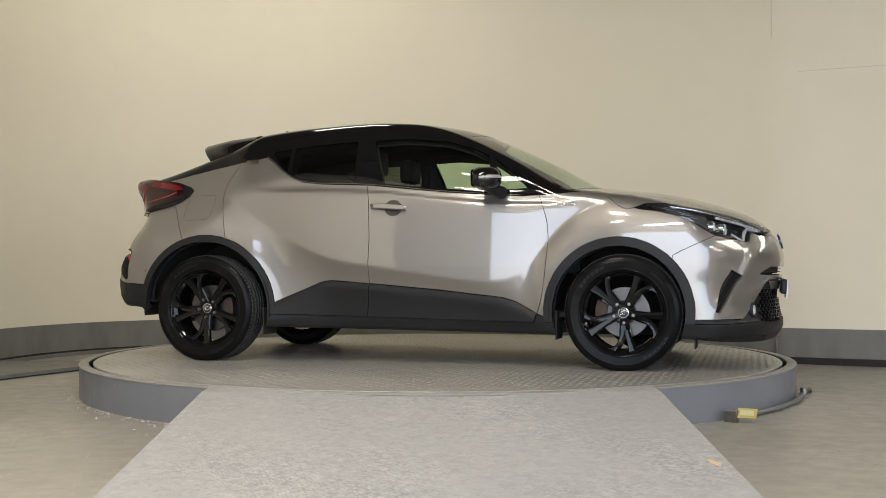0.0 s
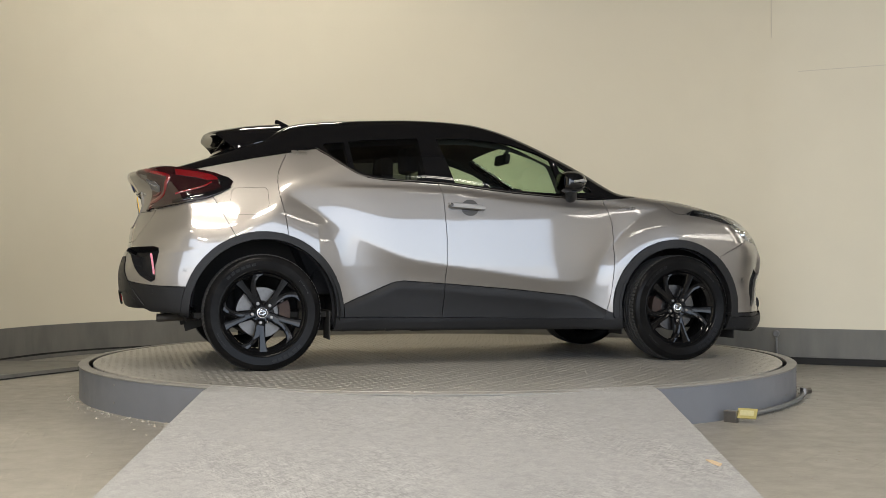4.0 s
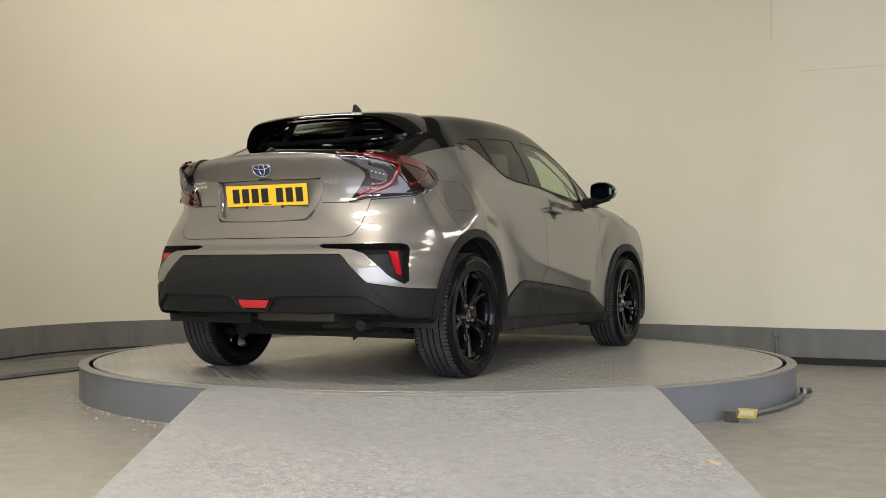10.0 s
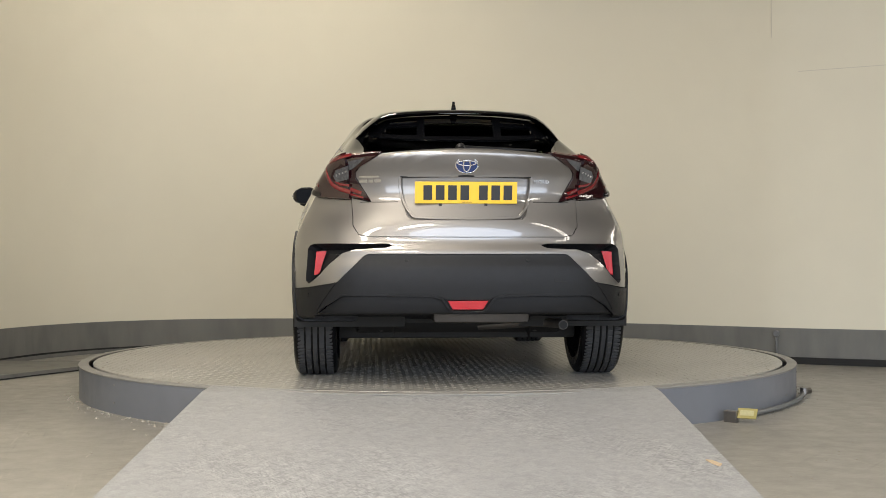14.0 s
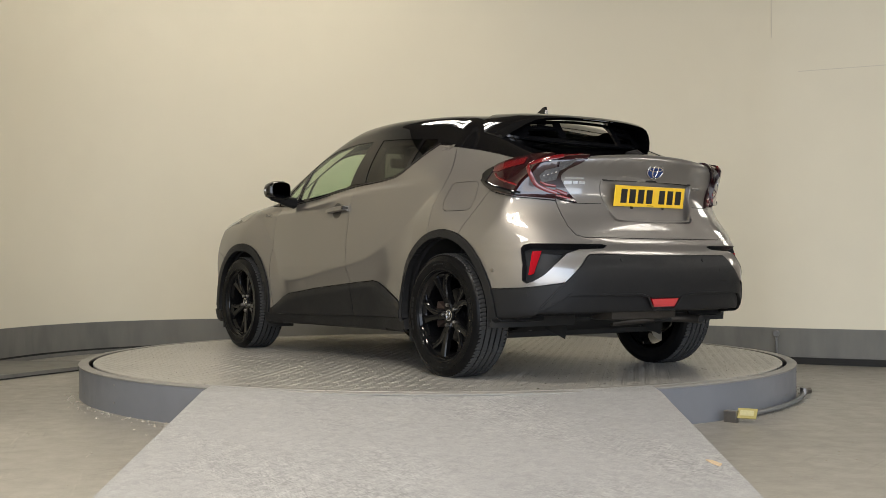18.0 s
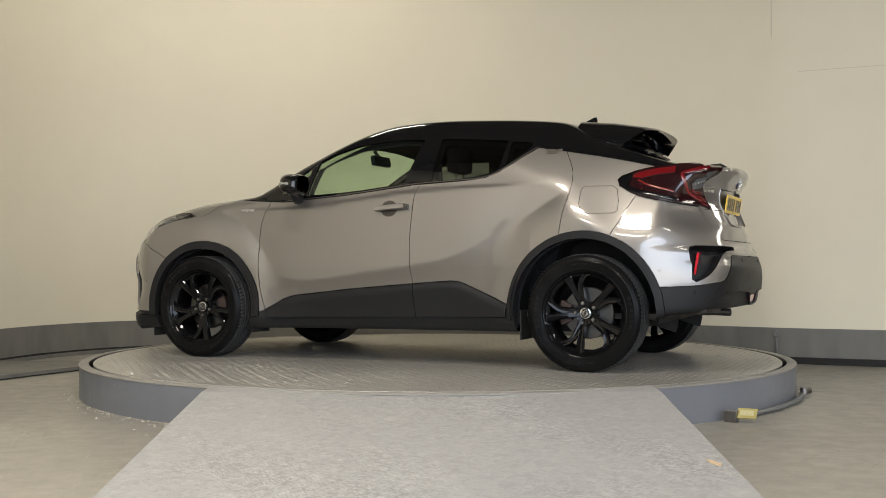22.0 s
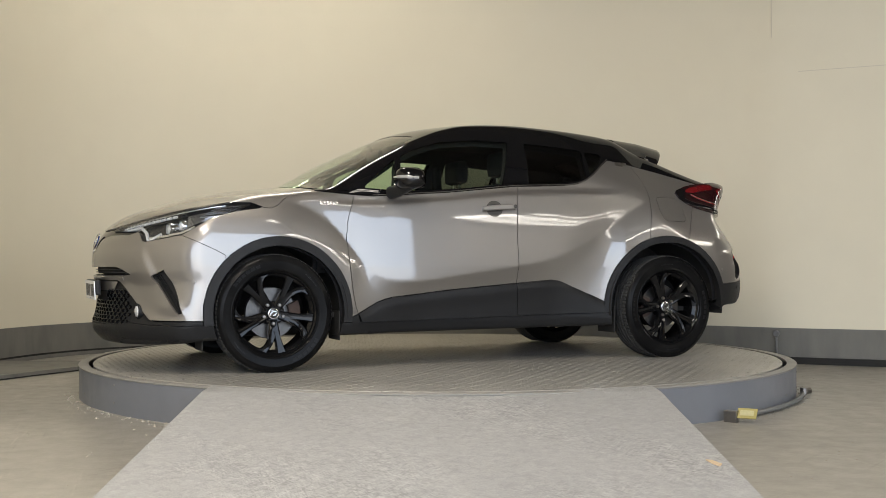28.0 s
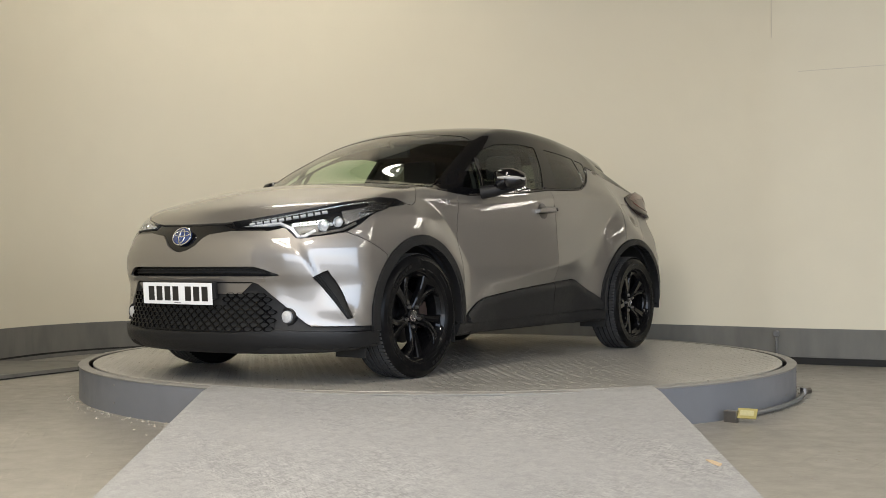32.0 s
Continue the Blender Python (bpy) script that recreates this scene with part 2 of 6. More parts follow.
def pchip(x, pts, soft=0.03):
    """Smooth curve with no overshoot through (x, y) pairs; works on arrays. Each curve is sampled densely once."""
    key = (soft, *pts)
    if key not in CURVES:
        X = np.array([p[0] for p in pts], float)
        Yv = np.array([p[1] for p in pts], float)
        h, d = np.diff(X), np.diff(Yv) / np.diff(X)
        m = np.zeros_like(X)
        for i in range(1, len(X) - 1):
            if d[i - 1] * d[i] > 0:
                w1, w2 = 2 * h[i] + h[i - 1], h[i] + 2 * h[i - 1]
                m[i] = (w1 + w2) / (w1 / d[i - 1] + w2 / d[i])
        m[0], m[-1] = d[0], d[-1]
        q = np.linspace(X[0], X[-1], 3000)
        i = np.clip(np.searchsorted(X, q) - 1, 0, len(X) - 2)
        s = (q - X[i]) / h[i]
        v = ((2 * s**3 - 3 * s**2 + 1) * Yv[i] + (s**3 - 2 * s * s + s) * h[i] * m[i] + (-2 * s**3 + 3 * s * s) * Yv[i + 1] + (s**3 - s * s) * h[i] * m[i + 1])
        # a light fairing, so that reflections run smoothly
        dq = q[1] - q[0]
        r = int(3 * soft / dq) + 1
        k = np.exp(-0.5 * (np.arange(-r, r + 1) * dq / soft) ** 2)
        ext = np.concatenate([v[0] - (v[1] - v[0]) * np.arange(r, 0, -1), v, v[-1] + (v[-1] - v[-2]) * np.arange(1, r + 1)])
        CURVES[key] = (q, np.convolve(ext, k / k.sum(), "valid"))
    q, v = CURVES[key]
    return np.interp(x, q, v)


def smooth_curve(pts, per=6):
    """Catmull-Rom points through a polyline."""
    P = [Vector(p) for p in pts]
    P = [2 * P[0] - P[1]] + P + [2 * P[-1] - P[-2]]
    out = []
    for i in range(1, len(P) - 2):
        for k in range(per):
            t = k / per
            out.append(0.5 * (2 * P[i] + (P[i + 1] - P[i - 1]) * t + (2 * P[i - 1] - 5 * P[i] + 4 * P[i + 1] - P[i + 2]) * t * t
                              + (3 * P[i] - P[i - 1] - 3 * P[i + 1] + P[i + 2]) * t**3))
    out.append(P[-2])
    return out

# ---- the hall ----
WALL_LINE = [tuple(p) for p in smooth_curve([(-4.25, -6.6), (-4.2, -4.6), (-4.1, -3.0), (-3.95, -1.0), (-3.75, 0.5), (-3.6, 1.4), (-3.4, 2.14), (-3.0, 2.75), (-2.3, 3.18), (-1.4, 3.28), (-0.4, 3.12), (0.6, 2.78),
                                             (1.6, 2.36), (2.475, 1.83), (2.85, 1.56), (3.5, 1.24), (3.8, 1.10)], 5)]
CEIL = 5.0


def ribbon(bm, line, z0, z1, thick):
    """An upright wall of some thickness behind a plan line."""
    n = len(line)
    L = [Vector((*p, 0)) for p in line]
    cols = []
    for i, q in enumerate(L):
        d = (L[min(i + 1, n - 1)] - L[max(i - 1, 0)]).normalized()
        b = Vector((-d.y, d.x, 0)) * thick
        cols.append([bm.verts.new((q.x + o.x, q.y + o.y, z)) for o, z in ((Vector(), z0), (Vector(), z1), (b, z1), (b, z0))])
    for a, b in zip(cols, cols[1:]):
        for k in range(4):
            bm.faces.new((a[k], b[k], b[(k + 1) % 4], a[(k + 1) % 4]))
    bm.faces.new(cols[0])
    bm.faces.new(cols[-1][::-1])
    bmesh.ops.recalc_face_normals(bm, faces=bm.faces)
    return bm


def offset_line(line, d):
    n = len(line)
    L = [Vector((*p, 0)) for p in line]
    out = []
    for i, q in enumerate(L):
        t = (L[min(i + 1, n - 1)] - L[max(i - 1, 0)]).normalized()
        out.append((q.x - t.y * d, q.y + t.x * d))
    return out


tagged(part("wall_cream", ribbon(bmesh.new(), WALL_LINE, 0.29, CEIL, 0.15), WALL, smooth=True, angle=40), "curved cream painted wall behind the turntable", "wall", kind="structure")
tagged(part("plinth", ribbon(bmesh.new(), offset_line(WALL_LINE, -0.012), 0.0, 0.29, 0.2), PLINTH, smooth=True, angle=40),
       "dark streaked concrete plinth along the foot of the wall", "plinth", kind="structure")
fl = bmesh.new()
box(fl, -12, 26, -12, 8, -0.1, 0.0)
tagged(part("floor", fl, FLOOR), "worn grey-brown painted concrete floor", "floor", kind="structure")
tagged(part("ceiling", boxes((-12, 26, -12, 8, CEIL, CEIL + 0.1)), DARKROOF), "dark sheeted hall roof", "ceiling", kind="structure")
tagged(part("wall_west", boxes((-12.1, -12, -12, 8, 0, CEIL)), HALLWALL), "plain painted hall wall", "wall", kind="structure")
tagged(part("wall_east", boxes((26, 26.1, -12, 8, 0, CEIL)), HALLWALL), "plain painted hall wall", "wall", kind="structure")
tagged(part("wall_back", boxes((-12, 26, 8, 8.1, 0, CEIL)), HALLWALL), "plain painted hall wall", "wall", kind="structure")
tagged(part("wall_gate", boxes((-12, -5.0, -12.1, -12, 0, CEIL), (10.0, 26, -12.1, -12, 0, CEIL), (-5.0, 10.0, -12.1, -12, 4.7, CEIL)), HALLWALL),
       "plain hall wall with a wide open gateway", "wall", kind="structure")
gate = new("gate_daylight", bpy.data.lights.new("gate_daylight", "AREA"))
gate.data.shape, gate.data.size, gate.data.size_y, gate.data.energy, gate.data.color = "RECTANGLE", 15, 4.6, 550, (0.68, 0.80, 1.0)
gate.matrix_world = look((2.5, -11.95, 2.35), (2.5, 0, 2.35))

SHELL = mat("white_fitting", (0.7, 0.7, 0.68), rough=0.5)
TUBE = glow("lit_tube", (1.0, 0.95, 0.86), 6.0)
ROOFLIGHT = glow("rooflight_sheet", (1.0, 0.95, 0.86), 11.0)
LAMP_C = (1.0, 0.92, 0.80)


def batten(x, y, length, energy):
    """A ceiling strip light with two tubes, and the light of each."""
    z = CEIL - 0.3
    b = thing("strip_light", "white ceiling strip light with two lit tubes; three of the five are added fill", "light", (x, y, z), "strip lights")
    part("housing", boxes((-length / 2, length / 2, -0.28, 0.28, 0.03, 0.1), bevel=0.01), SHELL, b)
    for s in (-1, 1):
        part("lamp_tube", tube(bmesh.new(), [(-length / 2 + 0.03, s * 0.16, 0), (length / 2 - 0.03, s * 0.16, 0)], 0.016, 10), TUBE, b, smooth=True)
        part("suspension_rod", boxes((s * 0.5 - 0.005, s * 0.5 + 0.005, -0.005, 0.005, 0.1, 0.3)), SHELL, b)
        la = new("strip_glow", bpy.data.lights.new("strip_glow", "AREA"))
        la.data.shape, la.data.size, la.data.size_y, la.data.energy, la.data.color = "RECTANGLE", length - 0.1, 0.15, energy / 2, LAMP_C
        la.matrix_world = look((x, y + s * 0.16, z - 0.03), (x, y + s * 0.16 + 0.001, 0), 0)
    return b


# the first two fittings are known from reflections, the last three are added fill
for bx, by, be in ((-1.5, 1.6, 27), (-0.9, -3.7, 88), (-0.6, -8.5, 190), (-2.3, -6.0, 50), (3.4, -5.6, 10)):
    batten(bx, by, 1.3, be)

# rooflights, crossed by the roof's steel
roof = thing("roof_frame", "dark steel purlins and beams under the hall roof", "roof frame")
for k in range(6):
    yb = -11.6 + 3.0 * k
    part("purlin", boxes((-11.9, 25.9, yb - 0.05, yb + 0.05, CEIL - 0.22, CEIL - 0.002)), DARKROOF, roof)
for xb in (-9, -5, 7.2, 20.5):
    part("beam", boxes((xb - 0.1, xb + 0.1, -11.9, -3.6 if xb < 4.5 else 7.9, CEIL - 0.5, CEIL - 0.22)), DARKROOF, roof)
for x0, x1, y0, y1 in ((10.8, 16.8, -11.2, -8.4), (9.5, 17.0, -5.2, -2.7), (10.0, 16.0, 3.5, 5.8)):
    tagged(part("rooflight", boxes((x0, x1, y0, y1, CEIL - 0.03, CEIL - 0.004)), ROOFLIGHT), "translucent daylit rooflight sheet in the hall roof", "rooflight", "rooflights", "structure")
    n = int((x1 - x0) / 0.42)
    for k in range(1, n):
        xb = x0 + (x1 - x0) * k / n
        part("glazing_bar", boxes((xb - 0.035, xb + 0.035, y0, y1, CEIL - 0.09, CEIL - 0.031)), DARKROOF, roof)
    part("glazing_bar", boxes((x0, x1, (y0 + y1) / 2 - 0.03, (y0 + y1) / 2 + 0.03, CEIL - 0.15, CEIL - 0.091)), DARKROOF, roof)

# ---- turntable ----
RO, RD = 2.323, 2.249
tt = thing("turntable", "grey painted round turntable base with flat rim", "turntable", (0, 0, 0))
bm = bmesh.new()
lathe(bm, [(RO, 0.0), (RO, DECK - 0.012), (RO - 0.012, DECK - 0.012)], 160, "z")
part("skirt", bm, TABLE, tt, "blue-grey painted curved skirt", smooth=True, angle=40)
bm = bmesh.new()
lathe(bm, [(RD + 0.018, DECK - 0.012), (RO, DECK - 0.012), (RO + 0.004, DECK - 0.008), (RO + 0.004, DECK - 0.003), (RO, DECK), (RD + 0.018, DECK), (RD + 0.018, DECK - 0.012)], 160, "z")
part("rim", bm, RINGMAT, tt, "worn flat rim", smooth=True, angle=40)
bm = bmesh.new()
lathe(bm, [(0, DECK - 0.06), (RO - 0.02, DECK - 0.06)], 96, "z")
part("pit", bm, DARK, tt)
deck = thing("turntable_deck", "round checker-plate steel deck under the car", "deck plate", (0, 0, DECK))
bm = bmesh.new()
lathe(bm, [(0, 0), (RD - 0.012, 0), (RD - 0.008, -0.004), (RD - 0.008, -0.05)], 160, "z")
part("plate", bm, DECKMAT, deck, "worn steel plate", smooth=True, angle=40)

# tread bars of the checker plate, alternately turned
rng = random.Random(4)
verts, faces = [], []
pitch = 0.042
for i in range(-54, 55):
    for j in range(-54, 55):
        cx, cy = i * pitch, j * pitch
        if cx * cx + cy * cy > (RD - 0.05) ** 2:
            continue
        a = math.pi / 4 + (math.pi / 2 if (i + j) % 2 else 0.0)
        ca, sa = math.cos(a), math.sin(a)
        n = len(verts)
        worn = 0.0019 * (0.6 + 0.4 * rng.random())
        for l, w, h in ((-0.019, 0, 0), (0, -0.0065, 0), (0.019, 0, 0), (0, 0.0065, 0), (-0.009, 0, worn), (0.009, 0, worn)):
            verts.append((cx + ca * l - sa * w, cy + sa * l + ca * w, h))
        faces += [(n, n + 1, n + 4), (n + 1, n + 5, n + 4), (n + 1, n + 2, n + 5), (n + 2, n + 3, n + 5), (n + 3, n + 4, n + 5), (n + 3, n, n + 4)]
me = bpy.data.meshes.new("tread")
me.from_pydata(verts, [], faces)
me.materials.append(DECKMAT)
tb = new("tread", me)
tb.parent = deck
tagged(tb, "raised tread bars", kind="stuff")

# skirt screws and panel joints
for k, deg in enumerate((-152, -139, -31, -20)):
    for zz in (0.06, 0.155):
        bm = bmesh.new()
        lathe(bm, [(0.006, 0.0), (0.006, 0.002), (0.0, 0.003)], 10, "x")
        sc = part("screw", bm, RINGMAT, tt)
        sc.location, sc.rotation_euler = ((RO + 0.0005) * math.cos(radians(deg)), (RO + 0.0005) * math.sin(radians(deg)), zz), (0, 0, radians(deg))
for deg in (-8, -172, -95):
    j = part("joint_strip", boxes((-0.0005, 0.001, -0.003, 0.003, 0.002, DECK - 0.02)), DARK, tt)
    j.location, j.rotation_euler = ((RO + 0.0002) * math.cos(radians(deg)), (RO + 0.0002) * math.sin(radians(deg)), 0), (0, 0, radians(deg))


# ---- ramp up to the turntable ----
def ramp_z(y):
    return min(DECK + 0.003, DECK * (y + 4.23) / 2.03)


def slab(x0, x1, y_of_top, y_low, n=28):
    """A ramp board whose upper edge follows a curve; it stands on the floor."""
    bm = bmesh.new()
    rows = []
    for i in range(n + 1):
        x = x0 + (x1 - x0) * i / n
        yt = y_of_top(x)
        ks = (yt, max(min(-2.215, yt - 0.02), y_low + 0.001), y_low)
        rows.append([[bm.verts.new((x, y, max(ramp_z(y), 0.004))) for y in ks], [bm.verts.new((x, y, 0.0005)) for y in ks]])
    for a, b in zip(rows, rows[1:]):
        for k in (0, 1):
            bm.faces.new((a[0][k], a[0][k + 1], b[0][k + 1], b[0][k]))
            bm.faces.new((a[1][k], b[1][k], b[1][k + 1], a[1][k + 1]))
        bm.faces.new((a[0][0], b[0][0], b[1][0], a[1][0]))
        bm.faces.new((a[0][2], a[1][2], b[1][2], b[0][2]))
    for r in (rows[0], rows[-1]):
        for k in (0, 1):
            bm.faces.new((r[0][k], r[1][k], r[1][k + 1], r[0][k + 1]))
    bmesh.ops.recalc_face_normals(bm, faces=bm.faces)
    return bm


ramp = thing("ramp", "grey painted board ramp leading up to the turntable deck", "ramp")
arc = lambda x: -math.sqrt(2.268**2 - x * x)
part("board", slab(-1.131, -0.0004, lambda x: -2.62, -4.23), RAMP, ramp)
part("board", slab(0.0004, 1.065, lambda x: -2.62, -4.23), RAMP, ramp)
part("approach_plate", slab(-1.131, 1.065, arc, -2.6195), RAMP, ramp)

# ---- the car: shape of the body (x forward, y to its left, z up from the deck) ----
def smax(a, b, k):
    h = np.clip(0.5 + 0.5 * (a - b) / k, 0, 1)
    return b + (a - b) * h + k * h * (1 - h)


def step(v):
    v = np.clip(v, 0, 1)
    return v * v * (3 - 2 * v)


def top_z(x, y):
    """Hood, windscreen, roof, rear window and tail lip."""
    y = np.abs(y)
    screen = step((x + 0.15) / 0.4) * (1 - step((x - 1.15) / 0.25))
    tailg = step((-1.1 - x) / 0.3)
    xs = x + screen * 0.28 * y * y - tailg * 0.05 * y * y
    z = pchip(xs, [(-2.3, 1.165), (-2.1, 1.183), (-2.0, 1.19), (-1.93, 1.182), (-1.87, 1.183), (-1.8, 1.197), (-1.6, 1.262), (-1.4, 1.341), (-1.25, 1.412), (-1.1, 1.488), (-0.9, 1.513), (-0.65, 1.529), (-0.32, 1.541),
                   (0.0, 1.529), (0.26, 1.490), (0.45, 1.425), (0.65, 1.335), (0.84, 1.241), (1.05, 1.125), (1.12, 1.096), (1.2, 1.088), (1.4, 1.066), (1.6, 1.036), (1.8, 0.986), (2.0, 0.915), (2.15, 0.84), (2.3, 0.74)])
    c = pchip(x, [(-2.2, 0.17), (-2.0, 0.14), (-1.9, 0.07), (-1.75, 0.03), (-1.4, 0.03), (-1.15, 0.10), (0.2, 0.10), (0.8, 0.08), (1.1, 0.075), (1.4, 0.11), (1.7, 0.15), (2.2, 0.12)])
    return z - c * y * y


CREASE = [(-1.6, 1.10), (-1.35, 1.08), (-1.18, 1.02), (-1.01, 0.918), (-0.84, 0.809), (-0.63, 0.706), (-0.46, 0.64), (-0.22, 0.60), (0.05, 0.562), (0.56, 0.504), (0.65, 0.512), (0.74, 0.57), (0.85, 0.70),
          (0.97, 0.84), (1.1, 0.93), (1.3, 0.98), (2.3, 0.9)]


def side_y(x, z):
    """Half width: doors, haunches, sills and the glasshouse."""
    w = pchip(x, [(-2.3, 0.77), (-1.9, 0.825), (-1.6, 0.845), (-1.3, 0.845), (-1.0, 0.84), (-0.5, 0.848), (0.0, 0.85), (0.5, 0.845), (0.9, 0.825), (1.1, 0.822), (1.35, 0.84), (1.7, 0.845), (2.0, 0.83), (2.3, 0.8)])
    low = w - 0.048 * np.clip(z - 0.6, 0, 1) - 0.26 * np.clip(z - 0.82, 0, 1) ** 2
    amp = pchip(x, [(-2.2, 0.02), (-1.8, 0.035), (-1.35, 0.05), (-1.0, 0.034), (-0.7, 0.012), (-0.45, 0.0), (0.5, 0.0), (0.72, 0.013), (0.95, 0.038), (1.3, 0.052), (1.6, 0.04), (1.9, 0.02), (2.2, 0.0)])
    wid = pchip(x, [(-2.2, 0.3), (-1.3, 0.24), (-0.9, 0.20), (-0.5, 0.15), (0.6, 0.15), (0.9, 0.20), (1.3, 0.24), (2.2, 0.3)])
    zc = pchip(x, CREASE, 0.05)
    # the haunch rises from a sharp valley along the crease and rounds over to the arch
    u = (zc - z) / wid
    u = 0.5 * (u + np.sqrt(u * u + 0.0016))
    low = low + amp * (1 - (1 - np.clip(u, 0, 1)) ** 2)
    # doors swell down to the crease and tuck in below it
    tuck = pchip(x, [(-1.0, 0.0), (-0.75, 0.26), (-0.45, 0.44), (0.4, 0.44), (0.6, 0.30), (0.86, 0.0)])
    low = low + 0.012 * step((x + 0.95) / 0.4) * step((0.9 - x) / 0.25) * step(1 - np.abs(z - zc) / 0.45) - tuck * 0.15 * np.tanh(0.5 * (zc - z + np.sqrt((zc - z) ** 2 + 0.00004)) / 0.15)
    # chamfered shoulder under the windows
    d = z - pchip(x, [(-1.3, 1.12), (-1.0, 1.08), (-0.57, 1.066), (-0.225, 1.052), (0.225, 1.003), (0.71, 0.966), (1.2, 0.96)])
    low = low - 0.021 * step((x + 1.12) / 0.4) * step((1.05 - x) / 0.25) * np.tanh(1.2 * 0.5 * (d + np.sqrt(d * d + 0.00003)) / 0.021)
    low = low - 0.25 * np.clip(0.27 - z, 0, 0.2)
    zb = pchip(x, [(-2.2, 0.90), (-1.9, 0.92), (-1.55, 0.95), (-1.3, 1.03), (-1.1, 1.10), (-0.6, 1.12), (-0.2, 1.10), (0.22, 1.053), (0.7, 1.02), (1.0, 1.02), (1.3, 1.0), (2.2, 0.92)])
    yb = pchip(x, [(-2.2, 0.72), (-1.9, 0.775), (-1.55, 0.79), (-1.3, 0.792), (-1.1, 0.79), (-0.6, 0.803), (-0.2, 0.812), (0.3, 0.812), (0.7, 0.80), (1.0, 0.79), (1.3, 0.79), (2.2, 0.78)])
    sl = pchip(x, [(-2.2, 0.6), (-1.9, 0.5), (-1.55, 0.50), (-1.3, 0.60), (-1.1, 0.64), (-0.6, 0.50), (0.3, 0.40), (0.8, 0.42), (1.1, 0.7), (2.2, 0.9)])
    dz = z - zb
    up = yb - sl * dz - 0.3 * np.clip(dz, 0, 1) ** 2
    return -smax(-low, -up, 0.025)


def front_x(y, z):
    y2 = y * y
    f = pchip(z, [(0.1, 2.12), (0.17, 2.17), (0.21, 2.205), (0.26, 2.215), (0.32, 2.195), (0.4, 2.185), (0.5, 2.195), (0.56, 2.215), (0.65, 2.22), (0.72, 2.205), (0.78, 2.175), (0.85, 2.12), (0.95, 2.0), (1.1, 1.7)], 0.012)
    # rounder in plan at the nose than at the lip
    low = step((0.56 - z) / 0.2)
    return f - (0.35 * y2 + 0.31 * y2 * y2) * (1 - low) - (0.33 * y2 + 0.25 * y2 * y2) * low


def rear_x(y, z):
    y2 = y * y
    r = pchip(z, [(0.2, -1.98), (0.3, -2.05), (0.36, -2.10), (0.45, -2.118), (0.53, -2.124), (0.585, -2.12), (0.65, -2.10), (0.68, -2.095), (0.71, -2.072), (0.8, -2.06), (0.88, -2.035), (0.98, -2.005), (1.05, -2.015), (1.11, -2.05), (1.16, -2.078),
                  (1.2, -2.08), (1.3, -2.06)], 0.010)
    # the bumper is squarer in plan than the tailgate above it
    low = step((0.92 - z) / 0.24)
    return r + (0.2 * y2 + 0.38 * y2 * y2) * (1 - low) + (0.08 * y2 + 0.9 * y2**4) * low


def body_f(x, y, z):
    """Below zero inside the body."""
    d = smax(np.abs(y) - side_y(x, z), (z - top_z(x, y)) * 0.85, 0.05)
    d = smax(d, x - front_x(y, z), 0.045)
    d = smax(d, rear_x(y, z) - x, 0.035)
    zb = pchip(x, [(-2.2, 0.35), (-1.95, 0.345), (-1.78, 0.33), (-1.6, 0.27), (-1.4, 0.23), (0.8, 0.20), (1.6, 0.19), (2.0, 0.16), (2.3, 0.15)])
    return smax(d, zb - z, 0.02)


def body_normal(P):
    e = 0.004
    g = np.stack([body_f(P[:, 0] + e, P[:, 1], P[:, 2]) - body_f(P[:, 0] - e, P[:, 1], P[:, 2]), body_f(P[:, 0], P[:, 1] + e, P[:, 2]) - body_f(P[:, 0], P[:, 1] - e, P[:, 2]),
                  body_f(P[:, 0], P[:, 1], P[:, 2] + e) - body_f(P[:, 0], P[:, 1], P[:, 2] - e)], -1)
    return g / np.linalg.norm(g, axis=1, keepdims=True)


def on_body(O, T):
    """Where the lines from inner points O to outer points T leave the body."""
    lo, hi = np.zeros(len(O)), np.ones(len(O))
    for _ in range(34):
        mid = (lo + hi) / 2
        P = O + (T - O) * mid[:, None]
        inside = body_f(P[:, 0], P[:, 1], P[:, 2]) < 0
        lo, hi = np.where(inside, mid, lo), np.where(inside, hi, mid)
    return O + (T - O) * ((lo + hi) / 2)[:, None]

# ---- the car: panels cut out of the body ----
BELT = [(-1.72, 1.158), (-1.54, 1.20), (-1.36, 1.238), (-1.165, 1.272), (-0.985, 1.303), (-0.92, 1.262), (-0.855, 1.214), (-0.763, 1.155), (-0.69, 1.128), (-0.571, 1.113), (-0.225, 1.097), (0.225, 1.048), (0.71, 1.014), (0.90, 1.024), (1.08, 1.04)]
COWL = [(1.17, 0), (1.165, 0.2), (1.14, 0.4), (1.10, 0.58), (1.065, 0.7), (1.04, 0.9)]
TAIL_BLACK = [(-1.945, 0), (-1.935, 0.2), (-1.905, 0.38), (-1.86, 0.5), (-1.79, 0.6), (-1.72, 0.67), (-1.70, 0.8)]
SCREEN = [(1.115, -0.1), (1.115, 0), (1.10, 0.25), (1.07, 0.45), (1.02, 0.66), (0.985, 0.705), (0.80, 0.672), (0.6, 0.63), (0.46, 0.595), (0.38, 0.565), (0.345, 0.5), (0.37, 0.25), (0.38, 0), (0.38, -0.1)]
BACKLIGHT = [(-1.22, -0.1), (-1.22, 0), (-1.22, 0.47), (-1.25, 0.5), (-1.55, 0.525), (-1.72, 0.50), (-1.83, 0.41), (-1.885, 0.25), (-1.90, 0), (-1.90, -0.1)]
